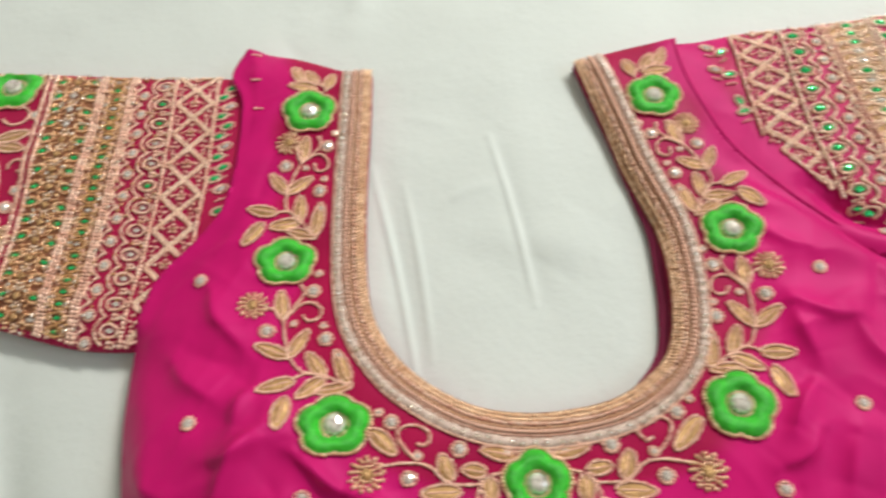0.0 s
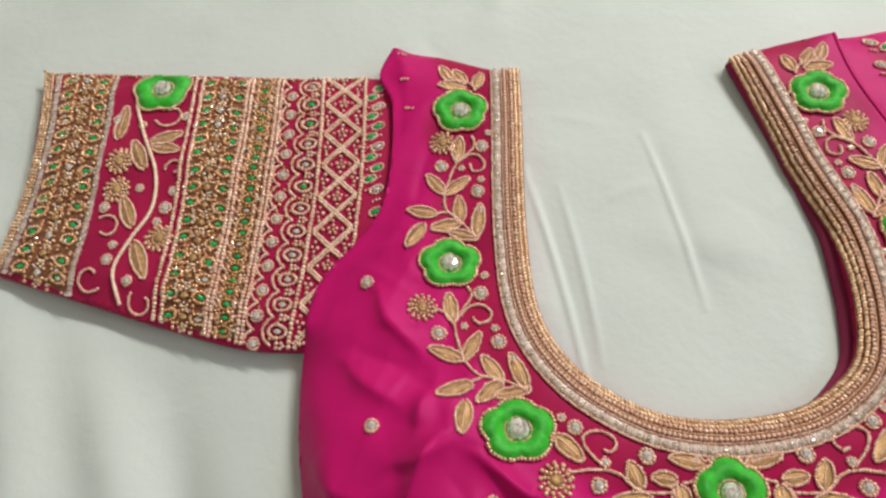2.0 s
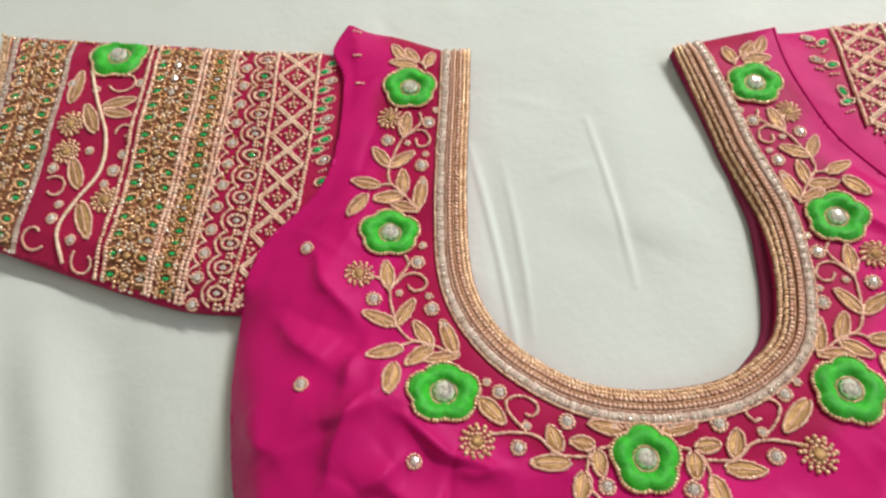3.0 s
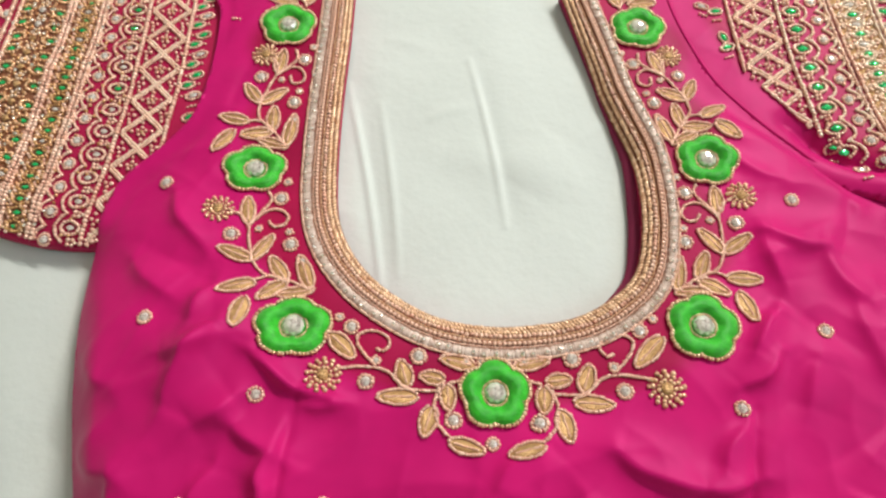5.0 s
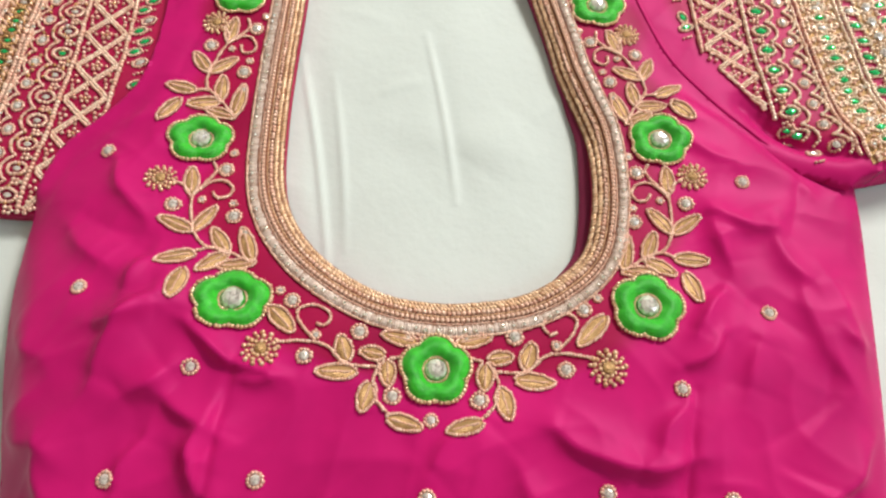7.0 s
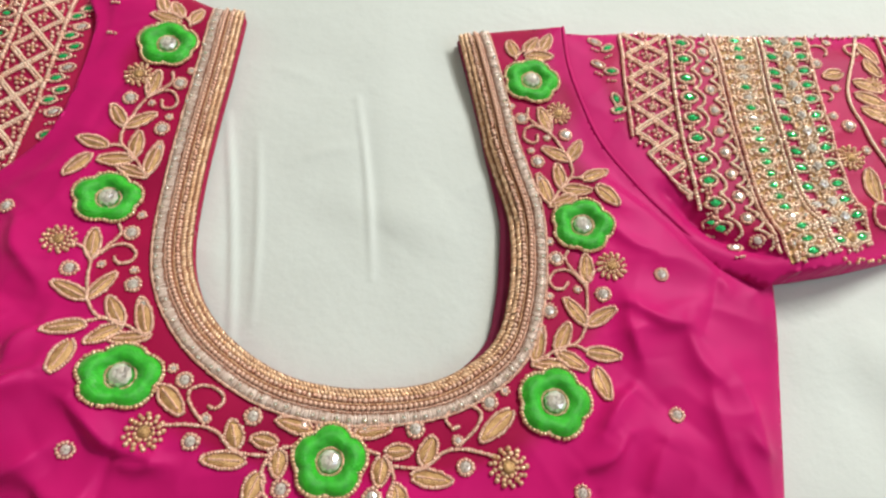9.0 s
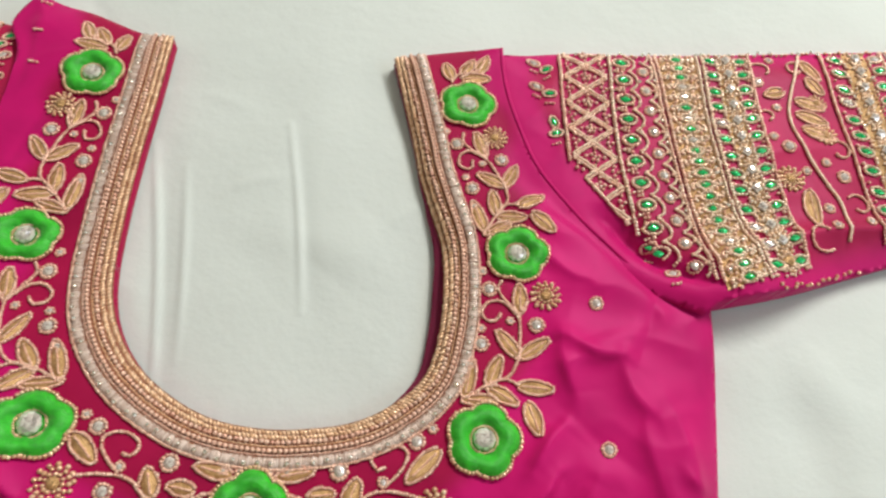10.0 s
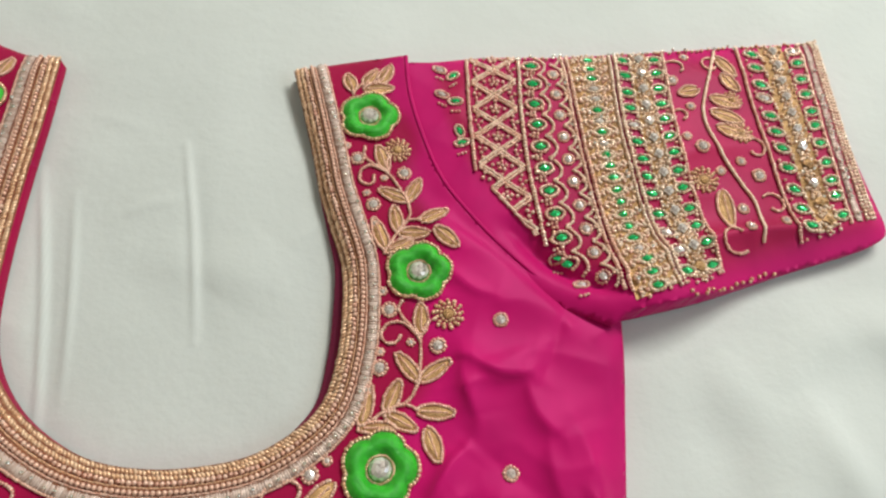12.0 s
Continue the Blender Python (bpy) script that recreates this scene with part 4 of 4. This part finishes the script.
        wide = float(np.hypot(*(b.at(u1, 0.5) - b.at(u0, 0.5))))
        nu, nv = max(2, int(wide / pitch)), int(b.length((u0 + u1) / 2) / pitch)
        for i in range(nu):
            for j in range(nv):
                if rng.random() < share:
                    q = b.at(u0 + (i + 0.5 + rng.uniform(-0.3, 0.3)) / nu * (u1 - u0), min(1.0, max(0.0, (j + 0.5 * (i % 2) + rng.uniform(-0.25, 0.25)) / nv)))
                    (gold if rng.random() < 0.4 else antique).append(q)
    # beads that stand out along the folded upper edge
    top = even(np.array([b.at(u, 0.0) for u in np.linspace(0.0, 7.0, 60)]), 0.0034)
    for q in top:
        q = q + np.array((rng.uniform(-0.001, 0.001), rng.uniform(-0.0015, 0.0012)))
        (gold if rng.random() < 0.4 else antique if rng.random() < 0.6 else glint).append(q)
    # near-white beads added over some gold ones stand in for glints
    glint += [q for i, q in enumerate(gold) if i % (17 if mirror else 11) == 5]
    beads("glint_bead_scatter", cloth, within(glint), 0.00130, GLINT, parent, lift=1.5, jitter=0.3, kind="stuff")
    for name, pts, r, mat in (("pale_bead_work", pale, 0.00108, PALE), ("gold_bead_work", gold, 0.00122, PALE if mirror else COPPER), ("rose_bead_work", rose, 0.00115, ROSE),
                              ("antique_bead_work", antique, 0.00112, GOLD if mirror else ANTIQUE)):
        beads(name, cloth, within(pts), r, mat, parent, lift=0.9, kind="stuff")
    return b


def vine_band(cloth, b, parent, mirror):
    """The open band between lines two and three: a cord vine with curls, leaves and flowers."""
    if mirror:
        stem = [b.at(2.28, 0.0), b.at(2.52, 0.22), b.at(2.64, 0.37), b.at(2.56, 0.55), b.at(2.43, 0.70), b.at(2.36, 0.80), b.at(2.44, 0.95)]
    else:
        stem = [b.at(2.32, 0.17), b.at(2.47, 0.31), b.at(2.67, 0.46), b.at(2.70, 0.61), b.at(2.54, 0.75), b.at(2.45, 0.87), b.at(2.57, 0.98)]
    q = spline(stem, 0.0011)
    beads("vine_cord", cloth, q, 0.0011 if mirror else 0.0013, CORD, parent, "pale gold cord vine", lift=0.9, jitter=0.0)

    def curl(u, v, r, start, way):
        c = b.at(u, v)
        a = np.linspace(0, 4.6, 14)
        rr = r * np.linspace(1, 0.45, 14)
        cord(cloth, [c + k * np.array((math.cos(start + way * t), math.sin(start + way * t))) for k, t in zip(rr, a)], parent, ROSE, 0.0010)
    if mirror:
        curls = [(2.86, 0.10, 0.009, 4.0, -1), (2.90, 0.34, 0.006, 3.5, -1), (2.15, 0.56, 0.008, 2.2, -1), (2.74, 0.90, 0.010, 5.4, -1), (2.14, 0.82, 0.008, 2.4, -1), (2.40, 0.10, 0.007, 1.0, 1)]
        leaves = [(2.62, 0.22, 2.88, 0.23, 0.009), (2.50, 0.27, 2.16, 0.34, 0.010), (2.54, 0.34, 2.18, 0.42, 0.010), (2.52, 0.42, 2.18, 0.50, 0.010), (2.30, 0.05, 2.12, 0.18, 0.009),
                  (2.68, 0.70, 2.74, 0.86, 0.0105), (2.30, 0.16, 2.12, 0.26, 0.009)]
        flowers = [(2.26, 0.47, 0.0075), (2.84, 0.64, 0.0085), (2.24, 0.30, 0.0065)]
        stones = [(2.90, 0.44, 0.003), (2.76, 0.50, 0.0045), (2.20, 0.68, 0.0045), (2.93, 0.16, 0.004), (2.62, 0.62, 0.003), (2.10, 0.90, 0.003), (2.52, 0.80, 0.0035), (2.54, 0.88, 0.003),
                  (2.76, 0.30, 0.003), (2.72, 0.04, 0.003), (2.36, 0.60, 0.003)]
    else:
        curls = [(2.72, 0.20, 0.0105, 3.6, 1), (2.88, 0.44, 0.0065, 3.2, -1), (2.24, 0.72, 0.009, 2.2, -1), (2.20, 0.92, 0.0095, 5.4, -1), (2.80, 0.96, 0.009, 2.4, 1)]
        leaves = [(2.16, 0.34, 2.20, 0.17, 0.010), (2.55, 0.34, 2.90, 0.28, 0.010), (2.58, 0.36, 2.90, 0.36, 0.009), (2.54, 0.46, 2.36, 0.34, 0.010), (2.52, 0.70, 2.34, 0.58, 0.010),
                  (2.58, 0.75, 2.80, 0.88, 0.0105)]
        flowers = [(2.24, 0.44, 0.009), (2.26, 0.56, 0.009), (2.84, 0.72, 0.009)]
        stones = [(2.90, 0.53, 0.0035), (2.84, 0.60, 0.0045), (2.12, 0.24, 0.004), (2.16, 0.64, 0.004), (2.34, 0.84, 0.004), (2.62, 0.90, 0.0035), (2.90, 0.20, 0.004), (2.52, 0.54, 0.003),
                  (2.36, 0.78, 0.003), (2.78, 0.66, 0.003), (2.42, 0.26, 0.003)]
    for c in curls:
        curl(*c)
    for u0, v0, u1, v1, w in leaves:
        leaf(cloth, b.at(u0, v0), b.at(u1, v1), w, parent)
    for u, v, r in flowers:
        bead_flower(cloth, b.at(u, v), r, parent)
    for u, v, r in stones:
        ring_stone(cloth, b.at(u, v), r, parent)


bands_l = sleeve_work(SLEEVE_L, LINES_L, sleeve_left, 0)
vine_band(SLEEVE_L, bands_l, sleeve_left, 0)
green_flower(SLEEVE_L, (-0.3305, 0.1705), 0.0195, sleeve_left, 0.4, cut=lambda x: 0.1828 - 0.11 * (x + 0.33))
bands_r = sleeve_work(SLEEVE_R, LINES_R, sleeve_right, 1)
vine_band(SLEEVE_R, bands_r, sleeve_right, 1)


def armhole_drops(cloth, parent, rows):
    """Pointed stones and short bead bars that fringe the sleeve cap."""
    edge, dots = [], []
    for x, y, turn, green in rows:
        edge.extend(marquise(cloth, (x, y), turn, parent, 0.0026, EMERALD if green else CRYSTAL)[::1])
    for x, y, turn, green in rows:
        for k in range(3):
            dots.append((x + 0.0022 * (k - 1) * math.cos(turn), y - 0.0075 + 0.0022 * (k - 1) * math.sin(turn)))
    beads("drop_bead_work", cloth, edge + dots, 0.00085, ROSE, parent, lift=0.9)


armhole_drops(SLEEVE_L, sleeve_left, [(-0.1795, 0.160 - 0.0155 * i, 0.5, i % 2 == 0) for i in range(7)] + [(-0.184, 0.152 - 0.0155 * i, 0.4, True) for i in range(5)])
armhole_drops(SLEEVE_R, sleeve_right, [(0.139, 0.171, -0.5, False), (0.147, 0.166, 0.6, True), (0.140, 0.151, -0.5, False), (0.148, 0.146, 0.1, True),
                                                   (0.150, 0.125, -1.2, True), (0.151, 0.117, 0.3, True), (0.203, 0.046, 0.1, True), (0.214, 0.030, 0.2, False)])
# bead bars on the strap beside the armhole
for p in ((-0.166, 0.185), (-0.164, 0.162), (-0.161, 0.139)):
    beads("bead_bar", BODY, [p, (p[0] + 0.0022, p[1]), (p[0] + 0.0044, p[1] - 0.0003)], 0.0010, ROSE, blouse)
beads("underside_bead_work", SLEEVE_R, even(np.array([(0.270, 0.0215), (0.300, 0.0300), (0.325, 0.0380)]), 0.0042), 0.0011, GOLD, sleeve_right, jitter=0.9)
